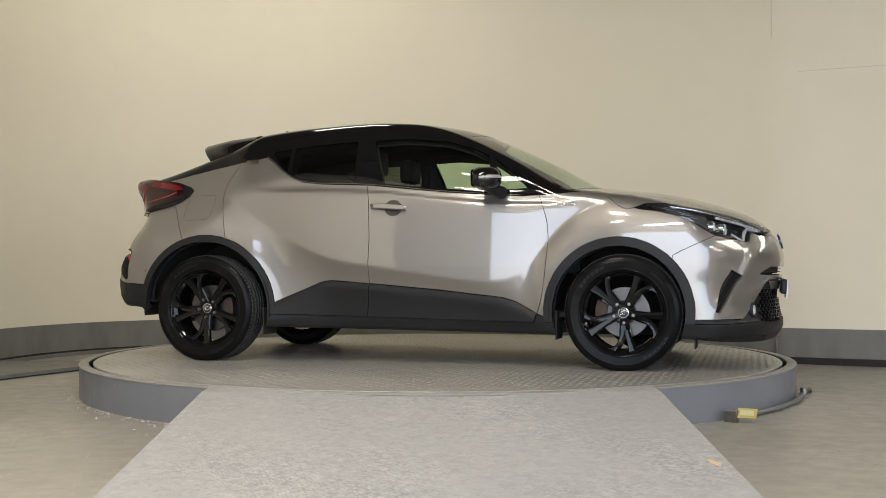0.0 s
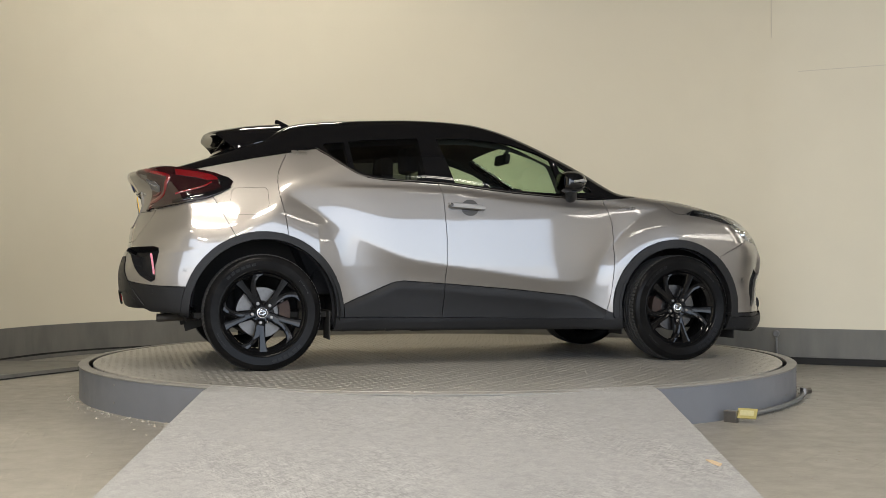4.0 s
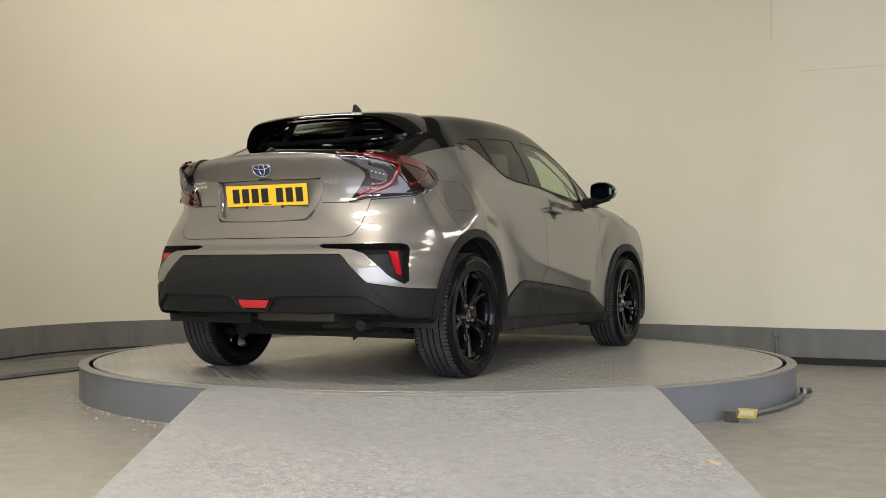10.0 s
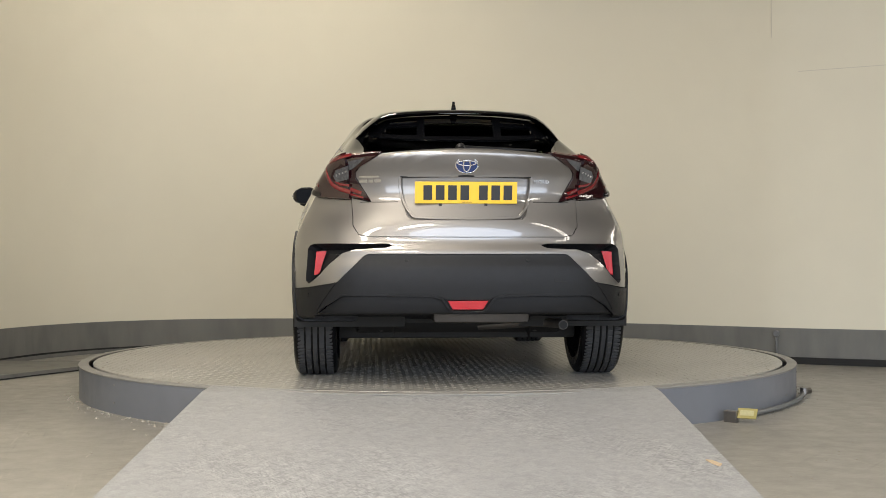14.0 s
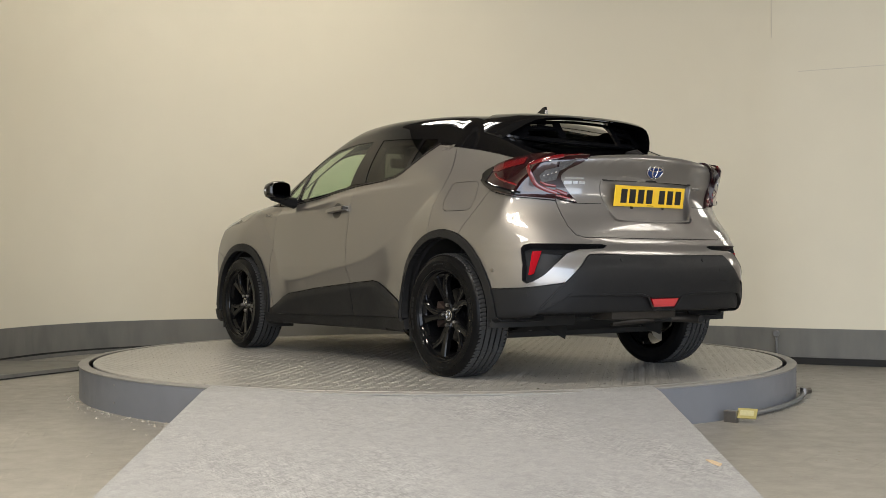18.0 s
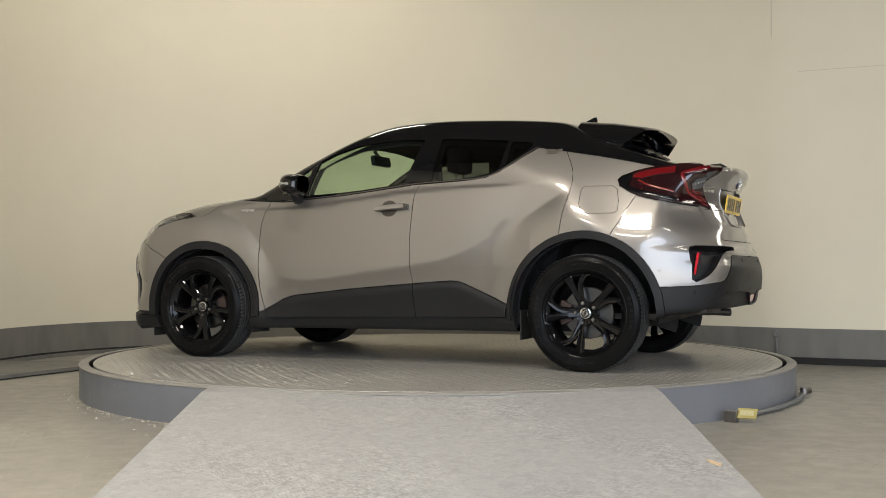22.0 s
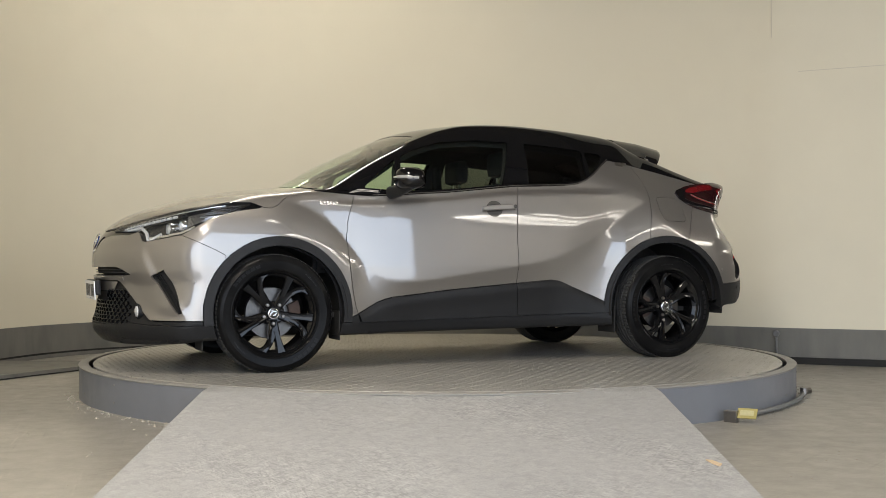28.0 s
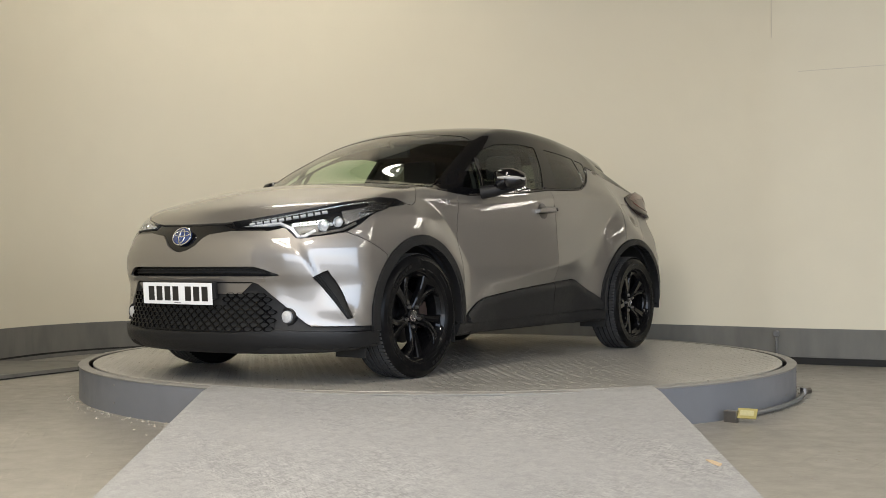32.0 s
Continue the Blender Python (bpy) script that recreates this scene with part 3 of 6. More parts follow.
WIN_F = [(0.54, 1.054), (0.398, 1.06), (0.225, 1.07), (0.017, 1.09), (-0.149, 1.108), (-0.239, 1.385), (-0.017, 1.392), (0.231, 1.367), (0.406, 1.316), (0.495, 1.272)]
WIN_V = [(0.575, 1.056), (0.754, 1.066), (0.714, 1.115), (0.613, 1.193), (0.545, 1.243)]
WIN_R = [(-0.36, 1.383), (-0.336, 1.12), (-0.467, 1.12), (-0.606, 1.136), (-0.70, 1.152), (-0.765, 1.179), (-0.785, 1.355), (-0.581, 1.372)]
WIN_Q = [(-0.815, 1.347), (-0.804, 1.195), (-0.84, 1.222), (-0.885, 1.26), (-0.94, 1.322), (-0.93, 1.338)]
CLAD = [(-1.1, 0.26), (-0.905, 0.347), (-0.837, 0.381), (-0.56, 0.497), (-0.525, 0.508), (-0.478, 0.512), (-0.222, 0.494), (0.222, 0.457), (0.597, 0.416), (0.65, 0.405), (0.699, 0.387), (0.836, 0.314), (0.893, 0.297), (1.05, 0.26)]
SILL = [(-1.1, 0.297), (-0.8, 0.30), (-0.56, 0.296), (0.77, 0.272), (0.84, 0.28), (1.1, 0.29)]
DOOR_FRONT = [(0.80, 1.06), (0.824, 1.009), (0.865, 0.896), (0.882, 0.775), (0.871, 0.604), (0.85, 0.433), (0.816, 0.306), (0.805, 0.262)]
DOOR_MID = [(-0.262, 1.12), (-0.251, 1.083), (-0.233, 1.015), (-0.219, 0.775), (-0.226, 0.501), (-0.229, 0.432), (-0.243, 0.28)]
DOOR_REAR = [(-1.145, 1.30), (-1.165, 1.26), (-1.205, 1.18), (-1.222, 1.122), (-1.222, 1.036), (-1.193, 0.897), (-1.172, 0.76)]
ARCHES = {"front": (1.292, 0.335, 0.378, 0.432), "rear": (-1.312, 0.335, 0.418, 0.463)}
BUMPER_REAR = [(-1.66, 1.10), (-1.584, 0.981), (-1.476, 0.774)]
BUMPER_FRONT = [(1.92, 0.83), (1.865, 0.786), (1.657, 0.689), (1.60, 0.66)]
FUEL = [(-1.30, 1.056), (-1.46, 1.056), (-1.485, 1.035), (-1.502, 0.96), (-1.50, 0.91), (-1.48, 0.897), (-1.33, 0.897), (-1.30, 0.912), (-1.283, 0.955), (-1.285, 1.04)]
TAIL_OUT = [(-1.478, 1.092), (-1.50, 1.113), (-1.58, 1.137), (-1.70, 1.151), (-1.80, 1.157), (-2.1, 1.165), (-2.1, 0.92), (-1.914, 0.934), (-1.80, 0.952), (-1.70, 0.972), (-1.623, 0.99), (-1.55, 1.02), (-1.495, 1.06)]
HATCH = [(-0.1, 0.742), (0.49, 0.744), (0.54, 0.757), (0.566, 0.80), (0.578, 0.964), (0.60, 1.165), (0.60, 1.4), (-0.1, 1.4)]
TAIL_IN = [(0.41, 1.172), (0.50, 1.168), (0.62, 1.158), (0.62, 0.949), (0.584, 0.948), (0.476, 0.922), (0.553, 1.05), (0.555, 1.075), (0.535, 1.10), (0.48, 1.13)]
RECESS = [(-0.1, 1.045), (0.32, 1.045), (0.338, 1.035), (0.335, 1.01), (0.298, 0.85), (0.275, 0.832), (-0.1, 0.83)]
REAR_LOW = [(-0.1, 0.656), (0.49, 0.658), (0.515, 0.645), (0.645, 0.517), (0.80, 0.49), (0.95, 0.475), (0.95, 0.05), (-0.1, 0.05)]
VALANCE = [(-0.1, 0.43), (0.10, 0.43), (0.13, 0.443), (0.18, 0.45), (0.62, 0.452), (0.70, 0.40), (0.78, 0.33), (0.95, 0.33), (0.95, 0.0), (-0.1, 0.0)]
VENT_R = [(0.372, 0.703), (0.40, 0.709), (0.76, 0.711), (0.785, 0.703), (0.795, 0.685), (0.803, 0.525), (0.79, 0.512), (0.745, 0.545), (0.69, 0.605), (0.62, 0.664), (0.55, 0.684), (0.40, 0.689)]
REFLECT = [(0.745, 0.675), (0.69, 0.680), (0.748, 0.546), (0.773, 0.540)]
HOOD = [(-2.6, 0.813), (-2.17, 0.814), (-1.879, 0.819), (-1.717, 0.836), (-1.478, 0.865), (-1.237, 0.899), (-0.90, 0.949), (-0.76, 0.961), (-0.632, 0.958), (-0.54, 0.93), (-0.50, 0.927), (-0.468, 0.945), (-0.444, 1.0), (-0.43, 1.06), (-0.42, 1.2), (-0.42, 1.4), (-2.6, 1.4)]
LAMP_F = [(-1.83, 0.80), (-1.48, 0.795), (-1.45, 0.787), (-1.39, 0.742), (-1.364, 0.736), (-1.20, 0.752), (-1.026, 0.772), (-0.921, 0.816), (-0.832, 0.866), (-0.69, 0.908), (-0.566, 0.927), (-0.53, 0.95), (-0.76, 1.0), (-1.83, 1.0)]
GRILLE = [(-0.1, 0.672), (0, 0.672), (0.05, 0.681), (0.10, 0.703), (0.14, 0.742), (0.175, 0.762), (0.31, 0.779), (0.50, 0.777), (0.57, 0.797), (0.31, 0.80), (0.29, 0.806), (0.29, 0.9), (-0.1, 0.9)]
SLOT = [(-0.1, 0.592), (0.45, 0.594), (0.50, 0.58), (0.565, 0.553), (0.50, 0.548), (-0.1, 0.547)]
FRONT_LOW = [(-0.1, 0.517), (0.43, 0.518), (0.46, 0.508), (0.55, 0.427), (0.675, 0.314), (0.70, 0.299), (0.95, 0.297), (0.95, 0.0), (-0.1, 0.0)]
LIP = [(-0.1, 0.265), (0.35, 0.268), (0.56, 0.285), (0.70, 0.275), (0.95, 0.27), (0.95, 0.0), (-0.1, 0.0)]
SLASH = [(0.697, 0.545), (0.753, 0.577), (0.80, 0.46), (0.842, 0.342), (0.826, 0.334), (0.76, 0.44)]

GRADS = {"y": ((1, 0, 0), (0, 0, 1)), "x": ((0, 1, 0), (0, 0, 1)), "z": ((1, 0, 0), (0, 1, 0)), "d": ((-1, 1, 0), (0, 0, 1))}


def uv(P, proj):
    gu, gv = GRADS[proj]
    return P @ np.array(gu, float), P @ np.array(gv, float)


def cut(bm, proj, pts, where, closed=True):
    """Cuts the faces of a zone along an outline, seen along an axis."""
    gu, gv = (Vector(g) for g in GRADS[proj])
    us, vs = [p[0] for p in pts], [p[1] for p in pts]
    box_u, box_v = (min(us) - 0.03, max(us) + 0.03), (min(vs) - 0.03, max(vs) + 0.03)
    cand = []
    for f in bm.faces:
        c = f.calc_center_median()
        if where(c) and box_u[0] < gu.dot(c) < box_u[1] and box_v[0] < gv.dot(c) < box_v[1]:
            cand.append(f)
    segs = list(zip(pts, pts[1:] + ([pts[0]] if closed else [])))
    if not closed:
        segs = segs[: len(pts) - 1]
    for (ua, va), (ub, vb) in segs:
        su, sv = ub - ua, vb - va
        nrm = gu * sv - gv * su
        if nrm.length < 1e-6:
            continue
        off = sv * ua - su * va
        co = nrm * (off / nrm.length_squared)
        lo_u, hi_u, lo_v, hi_v = min(ua, ub), max(ua, ub), min(va, vb), max(va, vb)
        pick, rest = [], []
        for f in cand:
            if not f.is_valid:
                continue
            q = [(gu.dot(v.co), gv.dot(v.co)) for v in f.verts]
            if max(a for a, _ in q) >= lo_u and min(a for a, _ in q) <= hi_u and max(b for _, b in q) >= lo_v and min(b for _, b in q) <= hi_v:
                pick.append(f)
            else:
                rest.append(f)
        if not pick:
            continue
        es = list({e for f in pick for e in f.edges})
        vv = list({v for f in pick for v in f.verts})
        r = bmesh.ops.bisect_plane(bm, geom=vv + es + pick, dist=0.0012, plane_co=co, plane_no=nrm.normalized())
        cand = rest + [g for g in r["geom"] if isinstance(g, bmesh.types.BMFace)]


def inside(u, v, pts):
    r = np.zeros(len(u), bool)
    for (x1, y1), (x2, y2) in zip(pts, pts[1:] + pts[:1]):
        c = ((y1 > v) != (y2 > v)) & (u < (x2 - x1) * (v - y1) / ((y2 - y1) or 1e-12) + x1)
        r ^= c
    return r


def ring_pts(cx, cz, r, n=72):
    return [(cx + r * math.cos(2 * math.pi * k / n), cz + r * math.sin(2 * math.pi * k / n)) for k in range(n)]


def body_half(st=0.019):
    """The half shell of the body as a grid, cut along every panel line."""
    nx, ny = int(4.7 / st), int(1.0 / st)
    xs, ys = np.linspace(-2.3, 2.4, nx + 1), np.linspace(0, 1.0, ny + 1)
    zs = np.concatenate([np.linspace(0.05, 0.45, 16)[:-1], np.linspace(0.45, 1.06, 40)[:-1], np.linspace(1.06, 1.7, 24)])
    bm = bmesh.new()
    for A, B, f, flip in ((xs, zs, lambda a, b: (a, 1 + 0 * a, b), True), (xs, ys, lambda a, b: (a, b, 1.7 + 0 * a), False), (ys, zs, lambda a, b: (2.4 + 0 * a, a, b), False),
                          (ys, zs, lambda a, b: (-2.3 + 0 * a, a, b), True), (xs, ys, lambda a, b: (a, b, 0.05 + 0 * a), True)):
        a, b = np.meshgrid(A, B, indexing="ij")
        T = np.stack(f(a.ravel(), b.ravel()), -1)
        O = np.stack([np.clip(T[:, 0], -1.75, 1.8), 0 * T[:, 0], np.clip(T[:, 2], 0.5, 0.8)], -1)
        P = on_body(O, T)
        P[:, 1] = np.where(T[:, 1] == 0, 0, P[:, 1])
        vs = [bm.verts.new(q) for q in P]
        n = len(B)
        for i in range(len(A) - 1):
            for j in range(n - 1):
                q = (vs[i * n + j], vs[(i + 1) * n + j], vs[(i + 1) * n + j + 1], vs[i * n + j + 1])
                bm.faces.new(q[::-1] if flip else q)
    bmesh.ops.remove_doubles(bm, verts=bm.verts, dist=2e-4)
    bmesh.ops.dissolve_degenerate(bm, dist=1e-5, edges=bm.edges)
    side = lambda c: c.y > 0.45
    sharp = lambda p, per=3: [tuple(q) for q in smooth_curve(p, per)]
    line = [(x, float(pchip(np.array(x), CREASE, 0.05))) for x in np.linspace(-1.2, 1.05, 70)]
    cut(bm, "y", line, side, False)
    cut(bm, "y", BELT, side, False)
    cut(bm, "z", COWL, lambda c: c.z > 0.95 and c.x > 0.9, False)
    cut(bm, "z", TAIL_BLACK, lambda c: c.z > 1.08 and c.x < -1.55, False)
    cut(bm, "z", SCREEN, lambda c: c.z > 0.98 and c.x > 0.2)
    cut(bm, "z", BACKLIGHT, lambda c: c.z > 1.12 and c.x < -1.1)
    for w in (WIN_F, WIN_V, WIN_R, WIN_Q, FUEL):
        cut(bm, "y", w, side)
    for w in (CLAD, SILL, DOOR_MID, BUMPER_REAR, BUMPER_FRONT):
        cut(bm, "y", w, side, False)
    for w in (DOOR_FRONT, DOOR_REAR):
        cut(bm, "y", sharp(w), side, False)
    for cx, cz, r0, r1 in ARCHES.values():
        cut(bm, "y", ring_pts(cx, cz, r0), lambda c: c.y > 0.55)
        cut(bm, "y", ring_pts(cx, cz, r1), lambda c: c.y > 0.55)
    back, nose = (lambda c: c.x < -1.45), (lambda c: c.x > 1.05)
    cut(bm, "y", TAIL_OUT, lambda c: c.y > 0.5 and c.x < -1.4)
    for w in (HATCH, TAIL_IN, RECESS, REAR_LOW, VALANCE, VENT_R):
        cut(bm, "x", w, back)
    cut(bm, "d", HOOD, nose)
    cut(bm, "d", LAMP_F, nose)
    for w in (GRILLE, SLOT, FRONT_LOW, LIP, SLASH):
        cut(bm, "x", w, lambda c: c.x > 1.6)
    return bm


def sort_faces(C, N):
    """The panel to which each face belongs, from its place."""
    x, y, z = C[:, 0], C[:, 1], C[:, 2]
    at = {k: uv(C, k) for k in GRADS}
    ins = lambda proj, pts: inside(*at[proj], pts)
    kind = np.full(len(C), "", dtype="U24")
    left = np.ones(len(C), bool)

    def put(mask, name):
        m = mask & left
        kind[m] = name
        left[m] = False

    rad = {k: np.hypot(x - a[0], z - a[1]) for k, a in ARCHES.items()}
    wide = y > 0.55
    put(wide & (rad["front"] < ARCHES["front"][2]) | wide & (rad["rear"] < ARCHES["rear"][2]), "hole")
    put(wide & (z > 0.27) & (rad["front"] < ARCHES["front"][3]), "arch_front")
    put(wide & (z > 0.30) & (rad["rear"] < ARCHES["rear"][3]), "arch_rear")
    put((z < 0.30) & (N[:, 2] < -0.6) & (x < 2.1), "underbody")
    belt = np.interp(x, [p[0] for p in BELT], [p[1] for p in BELT])
    cowl = np.interp(y, [p[1] for p in COWL], [p[0] for p in COWL])
    tailb = np.interp(y, [p[1] for p in TAIL_BLACK], [p[0] for p in TAIL_BLACK])
    black = (z > 1.0) & (z > belt) & (x < cowl) & (x > -1.72) | (x <= -1.6) & (x > tailb) & (y < 0.67) & (z > 1.12) & (N[:, 2] > 0.2) & (z > belt)
    put(black & ins("z", SCREEN) & (x > 0.2), "windscreen")
    put(black & ins("z", BACKLIGHT) & (x < -1.1), "rear_window")
    put(black & (y > 0.5) & ins("y", WIN_F), "window_front")
    put(black & (y > 0.5) & ins("y", WIN_V), "window_vent")
    put(black & (y > 0.5) & ins("y", WIN_R), "window_rear")
    put(black & (y > 0.5) & ins("y", WIN_Q), "window_quarter")
    put(black & (x < 1.0) & (x > -1.1) & (y > 0.55) & (z < belt + 0.012) , "belt_trim")
    put(black & (x > 0.9) & (y < 0.72) & (z < 1.16), "cowl")
    put(black, "roof")
    rear = x < -1.45
    hatch = ins("x", HATCH) & (x < -1.7)
    put(hatch & ins("x", TAIL_IN), "tail_in")
    put(rear & (y > 0.5) & ~hatch & ins("y", TAIL_OUT), "tail_out")
    put(hatch & ins("x", RECESS) & (x < -1.9), "plate_recess")
    put(hatch, "hatch")
    bump = rear & (z < 1.0) & (x < np.interp(z, [0.2, 0.774, 0.981, 1.1], [-1.45, -1.476, -1.584, -1.66]))
    put(bump & ins("x", REAR_LOW) & ins("x", VALANCE), "valance")
    put(bump & ins("x", REAR_LOW), "rear_low")
    put(bump & ins("x", VENT_R) & (x < -1.7), "vent_rear")
    put(bump, "rear_bumper")
    fro = x > 1.1
    hood = fro & ins("d", HOOD) & (x >= cowl)
    lamp = fro & ins("d", LAMP_F) & ~hood & (z > 0.7) & (y > 0.2)
    put(hood, "hood")
    put(lamp, "headlamp")
    put((x > 1.7) & ins("x", GRILLE), "grille")
    fb = fro & (x > np.interp(z, [0.2, 0.66, 0.689, 0.786, 0.83], [1.5, 1.60, 1.657, 1.865, 1.92]))
    put(fb & ins("x", SLOT), "slot")
    put(fb & ins("x", SLASH) & (x > 1.75), "slash")
    put(fb & ins("x", LIP), "lip")
    put(fb & ins("x", FRONT_LOW), "front_low")
    put(fb, "front_bumper")
    clad = np.interp(x, [p[0] for p in CLAD], [p[1] for p in CLAD])
    sill = np.interp(x, [p[0] for p in SILL], [p[1] for p in SILL])
    doorf = np.interp(-z, [-p[1] for p in DOOR_FRONT], [p[0] for p in DOOR_FRONT])
    doorm = np.interp(-z, [-p[1] for p in DOOR_MID], [p[0] for p in DOOR_MID])
    doorr = np.interp(-z, [-p[1] for p in DOOR_REAR], [p[0] for p in DOOR_REAR])
    low = z < clad
    put(low & (z < sill), "sill")
    put(low & (x > doorf), "sill")
    put(low & (x > doorm), "clad_front")
    put(low & (x > -0.92), "clad_rear")
    put(z < 0.26, "sill")
    put(ins("y", FUEL) & (x < -1.2), "fuel_flap")
    put(x > doorf, "fender")
    put(x > doorm, "door_front")
    put(x > doorr, "door_rear")
    put(left, "quarter")
    return kind


class Panels:
    """The cut shell: vertices, smooth normals, faces and the panel of each face, on both sides."""

    def __init__(self):
        bm = body_half()
        bm.verts.index_update()
        V = np.array([v.co for v in bm.verts])
        F = [[v.index for v in f.verts] for f in bm.faces]
        bm.free()
        mid = np.abs(V[:, 1]) < 1e-5
        for _ in range(2):
            G, e = body_normal(V), 0.004
            f0, f1 = (body_f(*(V + G * k).T) for k in (-e, e))
            d = np.clip(body_f(*V.T) * 2 * e / np.maximum(f1 - f0, 1e-4), -0.006, 0.006)
            V = V - G * d[:, None]
        V[mid, 1] = 0.0
        C = np.array([V[f].mean(0) for f in F])
        n = len(V)
        NC = body_normal(C)
        for k, f in enumerate(F):
            q = V[f]
            if np.cross(q - C[k], np.roll(q, -1, 0) - C[k]).sum(0).dot(NC[k]) < 0:
                F[k] = f[::-1]
        self.kind = sort_faces(C, NC)
        self.V = np.concatenate([V, V * (1, -1, 1)])
        self.N = body_normal(self.V)
        twin = np.where(mid, np.arange(n), np.arange(n) + n)
        self.F = F + [[int(twin[i]) for i in f[::-1]] for f in F]
        self.kind = np.concatenate([self.kind, self.kind])
        self.C = np.concatenate([C, C * (1, -1, 1)])

    def make(self, name, kinds, material, parent, side=0, push=0.0, rim=0.014, gap=0.0021, label="", shape=None, bend=False):
        """One panel as a mesh of its own: its skin pushed out or in along the normal, its edge turned inward by rim."""
        kinds = (kinds,) if isinstance(kinds, str) else kinds
        pick = [i for i in np.nonzero(np.isin(self.kind, kinds))[0] if side == 0 or self.C[i][1] * side > 0]
        used = {}
        faces = []
        for i in pick:
            faces.append([used.setdefault(j, len(used)) for j in self.F[i]])
        if not faces:
            return None
        ids = np.array(list(used))
        V, N = self.V[ids].copy(), self.N[ids]
        if side == 0:
            N = np.where(np.abs(V[:, 1:2]) < 1e-5, N * (1, 0, 1), N)
        amount = np.full(len(V), push) if shape is None else push + shape(V)
        V = V + N * amount[:, None]
        if bend:
            # the pushed skin gets normals of its own
            M = np.zeros_like(V)
            for f in faces:
                q = V[f]
                c = q.mean(0)
                M[f] += np.cross(q - c, np.roll(q, -1, 0) - c).sum(0)
            N = M / (np.linalg.norm(M, axis=1, keepdims=True) + 1e-12)
        count = {}
        for f in faces:
            for a, b in zip(f, f[1:] + f[:1]):
                count[(a, b)] = 1
        edge = [(a, b) for a, b in count if (b, a) not in count]
        pull = {}
        for k, f in enumerate(faces):
            c = self.C[pick[k]]
            for a in f:
                pull.setdefault(a, []).append(c)
        rimv = {a for e in edge for a in e}
        if gap:
            for a in rimv:
                d = np.mean(pull[a], 0) - self.V[ids[a]]
                d = d - N[a] * d.dot(N[a])
                V[a] = V[a] + d / (np.linalg.norm(d) + 1e-9) * gap
        verts = [tuple(v) for v in V]
        out = list(faces)
        if rim:
            low = {}
            for a in rimv:
                low[a] = len(verts)
                verts.append(tuple(V[a] - N[a] * rim))
            for a, b in edge:
                out.append([b, a, low[a], low[b]])
        me = bpy.data.meshes.new(name)
        me.from_pydata(verts, [], out)
        me.materials.append(material)
        me.shade_smooth()
        nl = []
        nf = len(faces)
        for p in me.polygons:
            if p.index < nf:
                nl += [tuple(N[v]) for v in p.vertices]
            else:
                nl += [tuple(p.normal)] * p.loop_total
        me.normals_split_custom_set(nl)
        ob = new(name, me)
        ob.parent = parent
        if label:
            ob["label"] = label
        return ob


car = thing("car", "silver-grey metallic crossover with black roof and black alloy wheels", "car", (0, 0, DECK))
BODY = Panels()

HEAD_BLACK = mat("lamp_housing_black", (0.01, 0.01, 0.011), rough=0.3)
LAMPBLACK = mat("lamp_gloss_black", (0.004, 0.004, 0.0045), rough=0.05)
RED = mat("red_lens", (0.12, 0.004, 0.006), rough=0.12, coat=1.0, noise_amt=0.3, noise_scale=60)
DARK_RED = mat("smoked_red_lens", (0.016, 0.0032, 0.004), rough=0.08, coat=0.6, noise_amt=0.4, noise_scale=25)
BRIGHT_RED = mat("red_reflector", (0.46, 0.008, 0.016), rough=0.2, coat=1.0, noise_amt=0.3, noise_scale=200)
SILVERLAMP = mat("lamp_reflector", (0.75, 0.76, 0.78), rough=0.15, metal=1.0)
LAMPWHITE = mat("clear_lamp_prism", (0.62, 0.63, 0.65), rough=0.22, metal=0.3, coat=0.6, noise_amt=0.6, noise_scale=120)
TAILCLEAR = mat("clear_tail_prism", (0.13, 0.13, 0.135), rough=0.2, metal=0.4, coat=0.6, noise_amt=0.8, noise_scale=70, second=(0.02, 0.02, 0.022))


